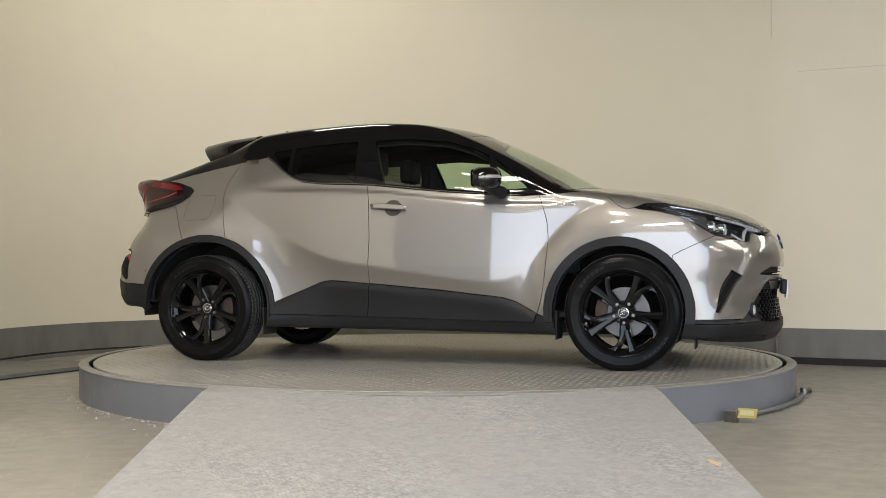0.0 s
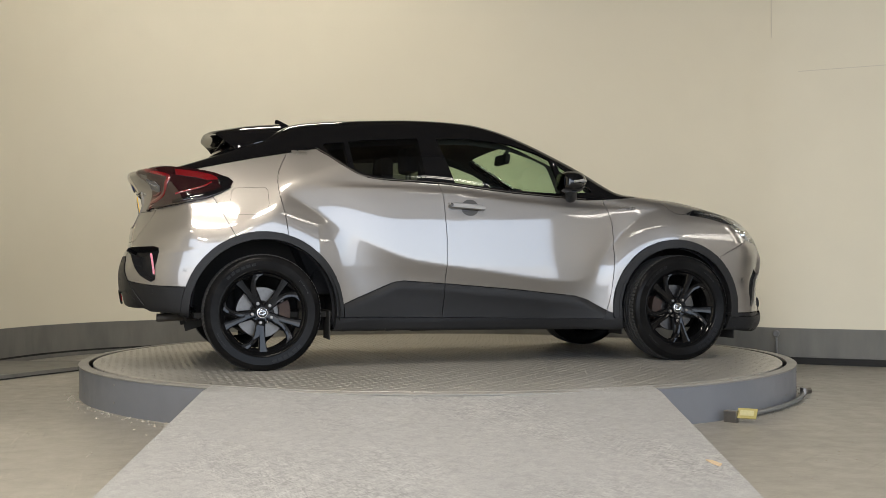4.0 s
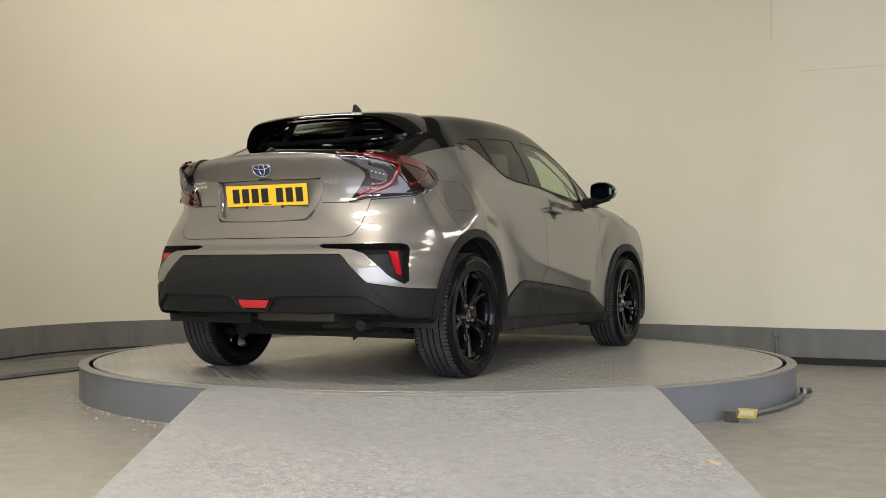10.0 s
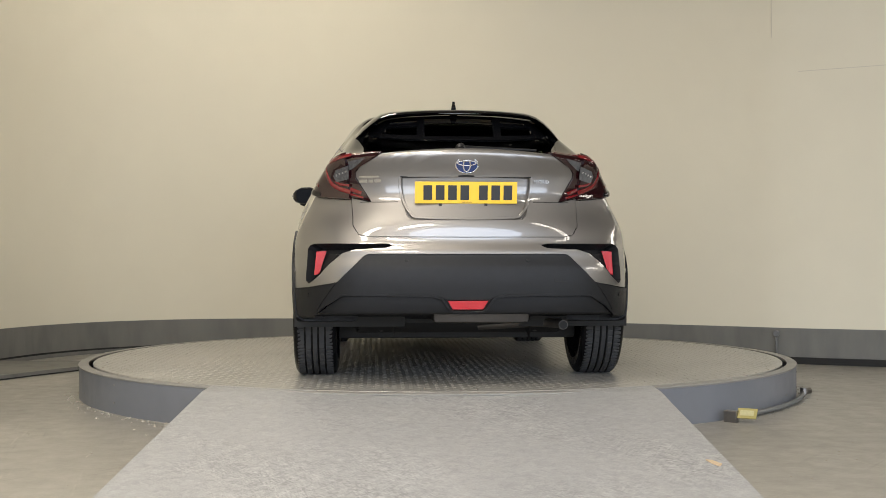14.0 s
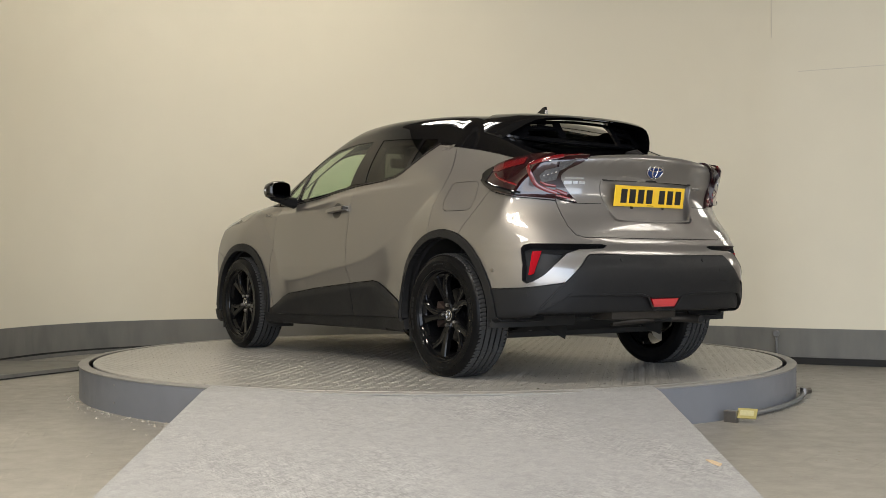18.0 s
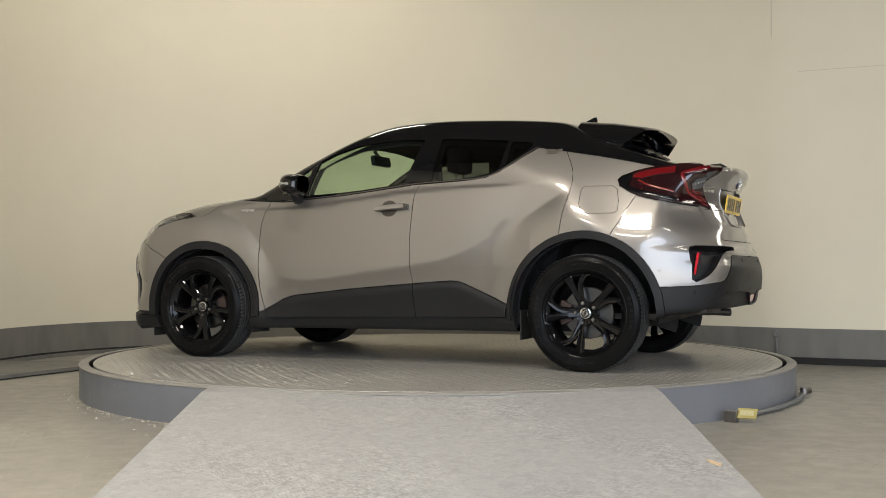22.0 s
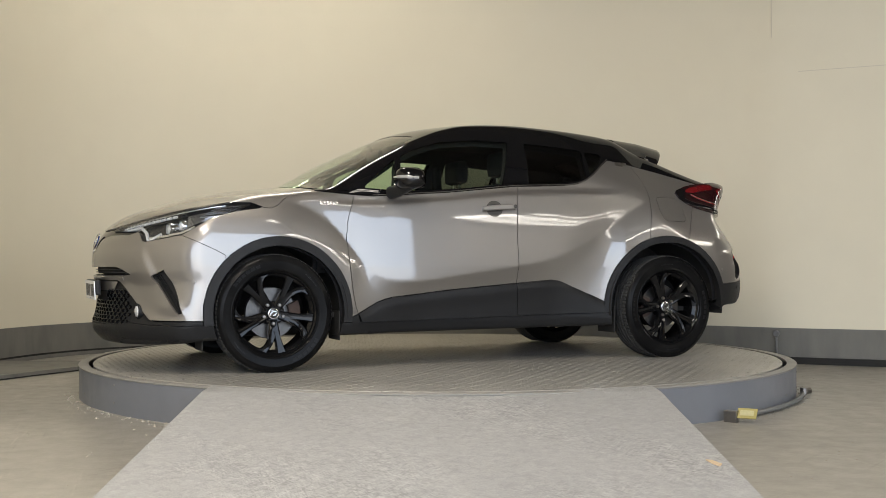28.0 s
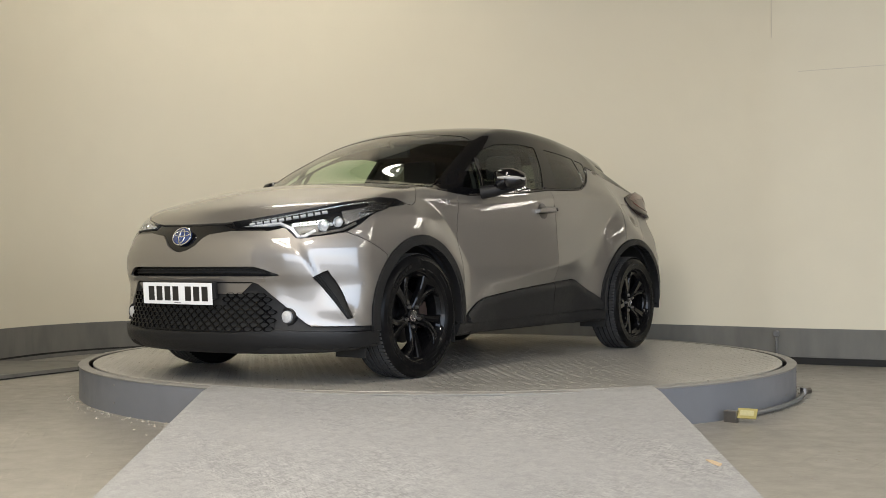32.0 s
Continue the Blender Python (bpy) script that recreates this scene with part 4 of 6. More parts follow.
def panels():
    P = BODY
    P.make("hood", "hood", PAINT, car)

    def cheek(V):
        # the corner facet rises to an edge along the side vent and falls away behind it
        y, z = np.abs(V[:, 1]), V[:, 2]
        edge = np.interp(z, [0.30, 0.342, 0.545, 0.69, 0.75], [0.845, 0.835, 0.700, 0.640, 0.62])
        d = (edge - y) * 0.9
        fade = step((z - 0.30) / 0.08) * step((0.74 - z) / 0.12)
        return 0.016 * fade * np.where(d > 0, step(1 - d / 0.16), step(1 + d / 0.03))

    P.make("front_bumper", "front_bumper", PAINT, car, shape=cheek, bend=True)
    P.make("lower_front_bumper", "front_low", PLASTIC, car, push=-0.012, rim=0.03, label="black grained plastic")
    P.make("front_lip", "lip", PLASTIC, car, push=0.0, rim=0.03, label="black grained plastic")
    P.make("upper_grille", "grille", BLACK_PAINT, car, push=-0.008, rim=0.03, label="gloss black")
    P.make("air_slot", "slot", DARK, car, push=-0.035, rim=0.0, gap=0)
    P.make("hatch", "hatch", PAINT, car)
    P.make("plate_recess", "plate_recess", PAINT, car, push=-0.022, rim=-0.021, gap=0)
    P.make("rear_bumper", "rear_bumper", PAINT, car)
    P.make("lower_rear_bumper", "rear_low", PLASTIC, car, push=0.004, rim=0.02, label="black grained plastic")
    P.make("rear_valance", "valance", PLASTIC, car, push=-0.012, rim=0.03, label="black grained plastic")
    P.make("roof", "roof", BLACK_PAINT, car, label="gloss black roof and pillars")
    P.make("cowl", "cowl", PLASTIC, car, push=-0.02, rim=0.03)
    g = P.make("windscreen", "windscreen", GLASS, car, push=-0.002, rim=0.004, gap=0)
    g.visible_shadow = False
    g = P.make("rear_window", "rear_window", TINT, car, push=-0.002, rim=0.004, gap=0, label="dark tinted rear glass")
    P.make("underbody", "underbody", DARK, car, rim=0, gap=0)
    swell = lambda V: 0.022 * step((-1.47 - V[:, 0]) / 0.22) + 0.004
    cx, cz = [p[0] for p in CLAD], [p[1] for p in CLAD]
    bevel = lambda V: 0.016 * step((np.interp(V[:, 0], cx, cz) - V[:, 2]) / 0.035)
    for s in (1, -1):
        P.make("front_wing", "fender", PAINT, car, s)
        fd = P.make("front_door", "door_front", PAINT, car, s)
        rd = P.make("rear_door", "door_rear", PAINT, car, s)
        P.make("rear_quarter", "quarter", PAINT, car, s)
        P.make("fuel_flap" if s > 0 else "quarter_insert", "fuel_flap", PAINT, car, s, gap=0.0016 if s > 0 else 0.0, rim=0.014 if s > 0 else 0.0)
        P.make("door_cladding", "clad_front", PLASTIC, fd, s, push=0.006, rim=0.025, label="black grained plastic", shape=bevel, bend=True)
        P.make("door_cladding", "clad_rear", PLASTIC, rd, s, push=0.006, rim=0.025, label="black grained plastic", shape=bevel, bend=True)
        P.make("belt_trim", "belt_trim", BLACK_PAINT, car, s, push=0.003)
        P.make("sill", "sill", PLASTIC, car, s, push=0.004, rim=0.03, label="black grained plastic")
        P.make("wheel_arch_trim", "arch_front", PLASTIC, car, s, push=0.012, rim=0.035, label="black grained plastic")
        P.make("wheel_arch_trim", "arch_rear", PLASTIC, car, s, push=0.012, rim=0.035, label="black grained plastic")
        for nm, k, m in (("door_window", "window_front", GLASS), ("vent_window", "window_vent", GLASS), ("rear_door_window", "window_rear", TINT), ("quarter_window", "window_quarter", TINT)):
            g = P.make(nm, k, m, fd if k in ("window_front", "window_vent") else rd, s, push=-0.003, rim=0.004, gap=0)
            g.visible_shadow = False
        P.make("bumper_vent", "slash", DARK, car, s, push=-0.03, rim=-0.03, gap=0)
        P.make("rear_vent", "vent_rear", PLASTIC, car, s, push=-0.058, rim=-0.060, gap=0, label="black vent surround")
        # lamps: a dark housing behind a clear or red lens
        hl = P.make("headlamp", "headlamp", HEAD_BLACK, car, s, push=-0.055, rim=-0.055, gap=0, label="black bezelled headlamp")
        ln = P.make("lens", "headlamp", LENS, hl, s, push=0.001, rim=0.004)
        ln.visible_shadow = False
        tl = P.make("tail_lamp", "tail_out", DARK_RED, car, s, rim=0.05, gap=0.0, label="smoked red lamp wrapping round the corner", shape=swell, bend=True)
        P.make("hatch_lamp", "tail_in", DARK_RED, car, s, rim=0.04, gap=0.001, label="smoked red lamp", push=0.012)
    # dark lining behind every panel but the glass
    P.make("lining", [k for k in set(P.kind) if not k.startswith(("window", "windscreen", "rear_window", "hole", "headlamp", "underbody"))], SEAT, car, push=-0.06, rim=0, gap=0)


panels()


# ---- wheels ----
TYRE_R = 0.338


def turned(prof, n, shape):
    """A band turned round the y axis; shape(radius, offset, step) gives the radius at each step."""
    verts, faces = [], []
    m = len(prof)
    for k in range(n):
        for r, o in prof:
            t = 2 * math.pi * k / n + (0.035 if o > 0 else -0.035) * abs(o) / 0.113
            rr = shape(r, o, k)
            verts.append((rr * math.cos(t), o, max(rr * math.sin(t), -0.332)))
    for k in range(n):
        a, b = k * m, (k + 1) % n * m
        faces += [(a + i, b + i, b + i + 1, a + i + 1) for i in range(m - 1)]
    bm = bmesh.new()
    vs = [bm.verts.new(v) for v in verts]
    for f in faces:
        bm.faces.new([vs[i] for i in f])
    bmesh.ops.recalc_face_normals(bm, faces=bm.faces)
    return bm


def sidewall_bm():
    """Both sidewalls, with a rim guard, a ring line and a ribbed shoulder."""
    half = [(0.236, 0.095), (0.243, 0.108), (0.250, 0.1125), (0.254, 0.1115), (0.270, 0.1145), (0.29, 0.1155), (0.296, 0.1165), (0.299, 0.1150), (0.312, 0.1115), (0.322, 0.105), (0.328, 0.0985)]
    tread = [(0.3325, 0.0915), (TYRE_R - 0.0065, 0.060)]
    prof = [(r, -o) for r, o in half + tread] + [(r, o) for r, o in (half + tread)[::-1]]
    return turned(prof, 184, lambda r, o, k: r - (0.0015 if r in (0.322, 0.328) and k % 2 else 0.0))


def tread_bm():
    """Running band: four grooves round the tyre, ribs and shoulder blocks cut by narrow sipes."""
    R = TYRE_R
    half = [(0.3300, 0.0950), (0.3345, 0.0900), (R - 0.0012, 0.074), (R - 0.0006, 0.0585), (R - 0.008, 0.0570), (R - 0.008, 0.0495), (R, 0.0480), (R, 0.036), (R, 0.0225), (R - 0.008, 0.0210), (R - 0.008, 0.0125), (R, 0.0110), (R, 0.004)]
    prof = [(r, -o) for r, o in half] + [(r, o) for r, o in half[::-1]]

    def shape(r, o, k):
        a = abs(o)
        if a > 0.058 and k % 4 == 0:
            return r - 0.0045
        if 0.03 < a < 0.049 and k % 6 == 0 and r > R - 0.002:
            return r - 0.0035
        return r

    return turned(prof, 360, shape)


def spoke_bm():
    """One forked spoke: a stem, a straight arm and an arm that curves into the rim; outward is +y."""
    bm = bmesh.new()

    def blade(pts, dip=0.0):
        # pts: (radius, angle, half width, front y, depth)
        rows = []
        for r, a, hw, fy, dp in pts:
            ca, sa = math.cos(a), math.sin(a)
            rad, tan = Vector((ca, 0, sa)), Vector((-sa, 0, ca))
            c = rad * r
            rows.append([bm.verts.new(c + tan * hw * k + Vector((0, fy - d, 0))) for k, d in ((-1, dp), (-0.97, 0.006), (-0.72, 0.0), (0.0, dip), (0.72, 0.0), (0.97, 0.006), (1, dp))])
        for u, v in zip(rows, rows[1:]):
            for i in range(6):
                bm.faces.new((u[i], v[i], v[i + 1], u[i + 1]))
        bm.faces.new(rows[0][::-1])
        bm.faces.new(rows[-1])

    blade([(0.036, -0.02, 0.025, 0.050, 0.035), (0.070, -0.03, 0.029, 0.058, 0.035), (0.100, -0.035, 0.033, 0.064, 0.035), (0.130, -0.04, 0.036, 0.067, 0.035)], 0.004)
    blade([(0.100, -0.135, 0.0185, 0.065, 0.035), (0.145, -0.165, 0.0185, 0.071, 0.033), (0.19, -0.185, 0.022, 0.076, 0.03), (0.224, -0.195, 0.029, 0.080, 0.03)], 0.0015)
    blade([(0.100, 0.05, 0.0195, 0.065, 0.035), (0.135, 0.07, 0.0185, 0.070, 0.033), (0.165, 0.125, 0.0185, 0.074, 0.03), (0.19, 0.19, 0.0195, 0.077, 0.03), (0.208, 0.26, 0.025, 0.079, 0.03), (0.222, 0.345, 0.039, 0.080, 0.03)], 0.003)
    bmesh.ops.recalc_face_normals(bm, faces=bm.faces)
    return bm


SHARED = {}


def shared(name, build, material, parent, label="", angle=35):
    """A piece that all four wheels have alike: its mesh is built once."""
    if name not in SHARED:
        SHARED[name] = part(name, build(), material, parent, label, smooth=True, angle=angle)
        return SHARED[name]
    ob = new(name, SHARED[name].data)
    ob.parent = parent
    if label:
        ob["label"] = label
    return ob


def side_marks():
    """Raised plain bars where the sidewall is lettered."""
    bm = bmesh.new()
    for a0, count, w, r0, r1 in ((0.9, 6, 0.085, 0.272, 0.289), (4.0, 6, 0.085, 0.272, 0.289), (2.55, 9, 0.028, 0.276, 0.284), (5.7, 9, 0.028, 0.276, 0.284)):
        for k in range(count):
            a = a0 + k * w * 1.35
            q = []
            for d in (0.0, 0.0012):
                for r, t in ((r0, a), (r1, a), (r1, a + w), (r0, a + w)):
                    y = float(np.interp(r, (0.27, 0.29), (0.1142, 0.1152))) + d
                    q.append(bm.verts.new((r * math.cos(t), y, r * math.sin(t))))
            for f in ((4, 5, 6, 7), (0, 1, 5, 4), (1, 2, 6, 5), (2, 3, 7, 6), (3, 0, 4, 7)):
                bm.faces.new([q[i] for i in f])
    bmesh.ops.recalc_face_normals(bm, faces=bm.faces)
    return bm


DISC = mat("dull_disc_steel", (0.10, 0.097, 0.094), rough=0.35, metal=1.0, noise_amt=0.4, noise_scale=50)
CALIPER = mat("rusty_caliper", (0.05, 0.032, 0.026), rough=0.7, metal=0.4, noise_amt=0.5, noise_scale=40)


def wheel(x, s, turn):
    bm = bmesh.new()
    # barrel and outer lip; outward is +y
    lathe(bm, [(0.218, -0.10), (0.214, -0.04), (0.207, 0.02), (0.21, 0.062), (0.222, 0.074), (0.232, 0.082), (0.240, 0.088), (0.243, 0.096), (0.238, 0.099), (0.232, 0.094), (0.226, 0.084)], 96)
    w = part("wheel", bm, RIM, car, "gloss black alloy wheel with forked spokes", smooth=True, angle=35)
    w.location = (x, s * 0.775, 0.332)
    w.rotation_euler = (0, radians(turn), 0 if s > 0 else math.pi)
    shared("tyre", sidewall_bm, RUBBER, w, angle=22)
    shared("tread", tread_bm, TREAD, w, "dusty grey tread", angle=16)
    tagged(shared("sidewall_marking", side_marks, MARKS, w, "faint raised bars"), kind="stuff")
    sp = None
    for k in range(5):
        if sp is None:
            sp = part("spoke", spoke_bm(), RIM, w, smooth=True, angle=25)
            one = sp
        else:
            one = new("spoke", sp.data)
            one.parent = w
        one.rotation_euler[1] = 2 * math.pi * k / 5
    bm = bmesh.new()
    lathe(bm, [(0.0, 0.045), (0.05, 0.045), (0.064, 0.05), (0.07, 0.035), (0.07, 0.0)], 40)
    part("hub", bm, RIM, w, smooth=True, angle=35)
    bm = bmesh.new()
    lathe(bm, [(0.031, 0.046), (0.031, 0.058), (0.027, 0.061), (0.0, 0.062)], 32)
    cap = part("hub_cap", bm, HEAD_BLACK, w, smooth=True, angle=35)
    bm = bmesh.new()
    lathe(bm, [(0.0305, 0.055), (0.0305, 0.0625), (0.0265, 0.0635), (0.0255, 0.061)], 32)
    for a, b, c in ((0.019, 0.010, 0.0), (0.008, 0.019, 0.003)):
        ell = [(a * math.cos(t), 0.0645, b * math.sin(t) + c) for t in (2 * math.pi * i / 20 for i in range(21))]
        tube(bm, ell, 0.0016, 5)
    part("emblem", bm, CHROME, cap, "small chrome oval emblem", smooth=True, angle=40)
    nut = None
    for k in range(5):
        a = 2 * math.pi * k / 5
        if nut is None:
            bm = bmesh.new()
            lathe(bm, [(0.0105, 0.03), (0.0105, 0.063), (0.008, 0.068), (0.0, 0.069)], 12)
            nut = part("wheel_nut", bm, STEEL, w, smooth=True, angle=40)
            one = nut
        else:
            one = new("wheel_nut", nut.data)
            one.parent = w
        one.location = (0.058 * math.cos(a), 0, 0.058 * math.sin(a))
    bm = bmesh.new()
    lathe(bm, [(0.06, -0.005), (0.145, -0.005), (0.148, -0.01), (0.148, -0.03), (0.145, -0.034), (0.06, -0.034)], 56)
    part("brake_disc", bm, DISC, w, "worn steel brake disc", smooth=True, angle=35)
    bm = bmesh.new()
    lathe(bm, [(0.06, -0.004), (0.062, 0.02), (0.0, 0.025)], 32)
    part("disc_bell", bm, DARK, w, smooth=True, angle=35)
    # the caliper stands still on the rear or front of the disc
    bm = bmesh.new()
    lathe(bm, [(0.10, -0.05), (0.10, 0.028), (0.13, 0.036), (0.165, 0.03), (0.165, -0.05), (0.10, -0.05)], 14, a0=-0.45, a1=0.45)
    bmesh.ops.holes_fill(bm, edges=bm.edges)
    c = part("brake_caliper", bm, CALIPER, w, smooth=True, angle=35)
    c.rotation_euler[1] = radians(-turn) + (math.pi if (x > 0) == (s > 0) else 0.0)
    return w


for wx, ws, wt in ((1.32, 1, 18), (1.32, -1, 21), (-1.32, 1, 70), (-1.32, -1, 8)):
    wheel(wx, ws, wt)

# wheel housings
for k, (cx, cz, r0, r1) in ARCHES.items():
    for s in (1, -1):
        bm = bmesh.new()
        lathe(bm, [(r0 + 0.012, 0.30), (r0 + 0.02, 0.32), (r0 + 0.02, 0.875)], 40, centre=(cx, 0, cz), a0=-0.12, a1=math.pi + 0.12)
        lathe(bm, [(0.0, 0.36), (r0 + 0.02, 0.36)], 40, centre=(cx, 0, cz), a0=-0.3, a1=math.pi + 0.3)
        if s < 0:
            bmesh.ops.transform(bm, matrix=Matrix.Diagonal((1, -1, 1, 1)), verts=bm.verts)
        part("wheel_housing", bm, DARK, car, smooth=True, angle=40)


# ---- car details laid on the body ----
def surface_map(us, vs, inner, outer):
    """Places and normals of the body on a grid, for looking up points of its surface."""
    a, b = np.meshgrid(us, vs, indexing="ij")
    P = on_body(np.stack(inner(a.ravel(), b.ravel()), -1), np.stack(outer(a.ravel(), b.ravel()), -1))
    return us, vs, np.concatenate([P, body_normal(P)], 1).reshape(len(us), len(vs), 6)


def look_up(m, u, v):
    us, vs, T = m
    i = min(max(int((u - us[0]) / (us[1] - us[0])), 0), len(us) - 2)
    j = min(max(int((v - vs[0]) / (vs[1] - vs[0])), 0), len(vs) - 2)
    a, b = (u - us[i]) / (us[1] - us[0]), (v - vs[j]) / (vs[1] - vs[0])
    q = (1 - a) * (1 - b) * T[i, j] + a * (1 - b) * T[i + 1, j] + (1 - a) * b * T[i, j + 1] + a * b * T[i + 1, j + 1]
    return q[:3], q[3:] / np.linalg.norm(q[3:])


one = lambda a: 0 * a + 1
SIDE_MAP = surface_map(np.linspace(-2.0, 2.0, 400), np.linspace(0.25, 1.42, 120), lambda a, b: (a, 0.3 * one(a), b), lambda a, b: (a, 1.3 * one(a), b))
FRONT_MAP = surface_map(np.linspace(0, 0.88, 90), np.linspace(0.2, 0.9, 80), lambda a, b: (1.2 * one(a), a, b), lambda a, b: (2.7 * one(a), a, b))
REAR_MAP = surface_map(np.linspace(0, 0.84, 90), np.linspace(0.3, 1.18, 90), lambda a, b: (-1.2 * one(a), a, b), lambda a, b: (-2.7 * one(a), a, b))
DIAG_MAP = surface_map(np.linspace(-1.9, -0.45, 120), np.linspace(0.7, 1.0, 50), lambda a, b: (0.9 - a * 0.2, 0.9 + a * 0.8, b), lambda a, b: (2.1 - a * 0.2, 2.1 + a * 0.8, b))
TOP_MAP = surface_map(np.linspace(-1.95, -1.2, 80), np.linspace(0, 0.6, 60), lambda a, b: (a, b, 0.8 * one(a)), lambda a, b: (a, b, 1.9 * one(a)))


def on_side(x, z, s=1, push=0.0):
    p, n = look_up(SIDE_MAP, x, z)
    q = p + n * push
    return Vector((q[0], q[1] * s, q[2])), Vector((n[0], n[1] * s, n[2]))


def on_end(y, z, front, push=0.0):
    p, n = look_up(FRONT_MAP if front else REAR_MAP, abs(y), z)
    s = 1 if y >= 0 else -1
    q = p + n * push
    return Vector((q[0], q[1] * s, q[2])), Vector((n[0], n[1] * s, n[2]))


def on_diag(w, z, s=1, push=0.0):
    """A point at the front corner, given y - x."""
    p, n = look_up(DIAG_MAP, w, z)
    q = p + n * push
    return Vector((q[0], q[1] * s, q[2])), Vector((n[0], n[1] * s, n[2]))


def on_top(x, y, push=0.0):
    p, n = look_up(TOP_MAP, x, abs(y))
    s = 1 if y >= 0 else -1
    q = p + n * push
    return Vector((q[0], q[1] * s, q[2])), Vector((n[0], n[1] * s, n[2]))


def strip(name, pts, where, width, thick, material, parent, push=0.0, label="", closed=False):
    """A slim moulding along points on the body; where(point) gives its place and normal."""
    Q = [where(*p) for p in pts]
    bm = bmesh.new()
    rows = []
    n = len(Q)
    for i, (p, nn) in enumerate(Q):
        a, b = (Q[(i + 1) % n][0], Q[i - 1][0]) if closed else (Q[min(i + 1, n - 1)][0], Q[max(i - 1, 0)][0])
        d = (a - b).normalized()
        side = nn.cross(d).normalized()
        w = width[i] if isinstance(width, (list, tuple)) else width
        base = p + nn * push
        rows.append([bm.verts.new(base + side * w / 2 * k + nn * t) for k, t in ((-1, -0.004), (-1, thick * 0.35), (-0.7, thick), (0.7, thick), (1, thick * 0.35), (1, -0.004))])
    for u, v in zip(rows, rows[1:] + ([rows[0]] if closed else [])):
        for k in range(5):
            bm.faces.new((u[k], v[k], v[k + 1], u[k + 1]))
    if not closed:
        bm.faces.new(rows[0])
        bm.faces.new(rows[-1][::-1])
    bmesh.ops.recalc_face_normals(bm, faces=bm.faces)
    return part(name, bm, material, parent, label, smooth=True, angle=50)


def patch(name, poly, where, thick, material, parent, push=0.0, label="", fine=0.03):
    """A thin plate of any outline that follows the body."""
    us, vs = [p[0] for p in poly], [p[1] for p in poly]
    bm = bmesh.new()
    bm.faces.new([bm.verts.new((a, b, 0)) for a, b in poly])
    for lo, hi, axis in ((min(us), max(us), 0), (min(vs), max(vs), 1)):
        n = max(1, int((hi - lo) / fine))
        for k in range(1, n):
            no = Vector((1, 0, 0)) if axis == 0 else Vector((0, 1, 0))
            bmesh.ops.bisect_plane(bm, geom=bm.verts[:] + bm.edges[:] + bm.faces[:], plane_co=no * (lo + (hi - lo) * k / n), plane_no=no)
    top = list(bm.faces)
    for v in bm.verts:
        p, nn = where(v.co.x, v.co.y)
        v.co = p + nn * push
        v.normal = nn
    nrm = {v: where_n for v, where_n in ((v, v.normal.copy()) for v in bm.verts)}
    r = bmesh.ops.extrude_face_region(bm, geom=top)
    moved = [g for g in r["geom"] if isinstance(g, bmesh.types.BMVert)]
    out = sum(nrm.values(), Vector()).normalized()
    bmesh.ops.translate(bm, verts=moved, vec=out * thick)
    bmesh.ops.recalc_face_normals(bm, faces=bm.faces)
    return part(name, bm, material, parent, label, smooth=True, angle=35)


def child_named(name, side=0):
    for o in car.children:
        if o.name.split(".")[0] == name and (side == 0 or np.mean([v.co.y for v in o.data.vertices]) * side > 0):
            return o
    return car


YELLOW = mat("yellow_plate", (0.80, 0.50, 0.02), rough=0.35, coat=0.4, noise_amt=0.06, noise_scale=60)
WHITE = mat("white_plate", (0.78, 0.79, 0.80), rough=0.35, coat=0.4, noise_amt=0.05, noise_scale=60)
INK = mat("black_ink", (0.01, 0.01, 0.01), rough=0.4)
BLUE = mat("blue_emblem_glass", (0.01, 0.03, 0.12), rough=0.15, coat=1.0)


def plate(front):
    """A number plate with plain bars for its characters."""
    x, z, w, h = (2.232, 0.459, 0.26, 0.0555) if front else (-2.006, 0.968, 0.258, 0.055)
    m = Matrix.Translation((x, 0, z)) @ (pose(0, 0, 0, 0, 4, 0) if front else pose(0, 0, 0, 0, 9, 180))
    bm = bmesh.new()
    box(bm, -0.003, 0.003, -w, w, -h, h, bevel=0.0015, m=m)
    p = part("number_plate", bm, WHITE if front else YELLOW, car, "white front plate" if front else "yellow rear plate")
    cell = 0.062
    xs = [-0.215 + cell * k for k in range(4)] + [0.065 + cell * k for k in range(3)]
    for c in xs:
        bm = bmesh.new()
        box(bm, 0.0031, 0.0041, c - 0.0, c + 0.044, -0.037, 0.037, m=m)
        part("bar", bm, INK, p)
    bm = bmesh.new()
    box(bm, 0.0031, 0.0036, -0.02, 0.03, -0.049, -0.046, m=m)
    part("bar", bm, INK, p)
    if front:
        bm = bmesh.new()
        box(bm, -0.035, -0.004, -0.27, 0.27, -0.03, 0.06, bevel=0.01, m=m)
        part("plate_holder", bm, PLASTIC, car)
    else:
        for yy in (-0.13, 0.1):
            bm = bmesh.new()
            box(bm, -0.003, 0.006, yy - 0.008, yy + 0.008, -0.068, -0.054, m=m)
            part("plate_clip", bm, INK, p)


plate(True)
plate(False)


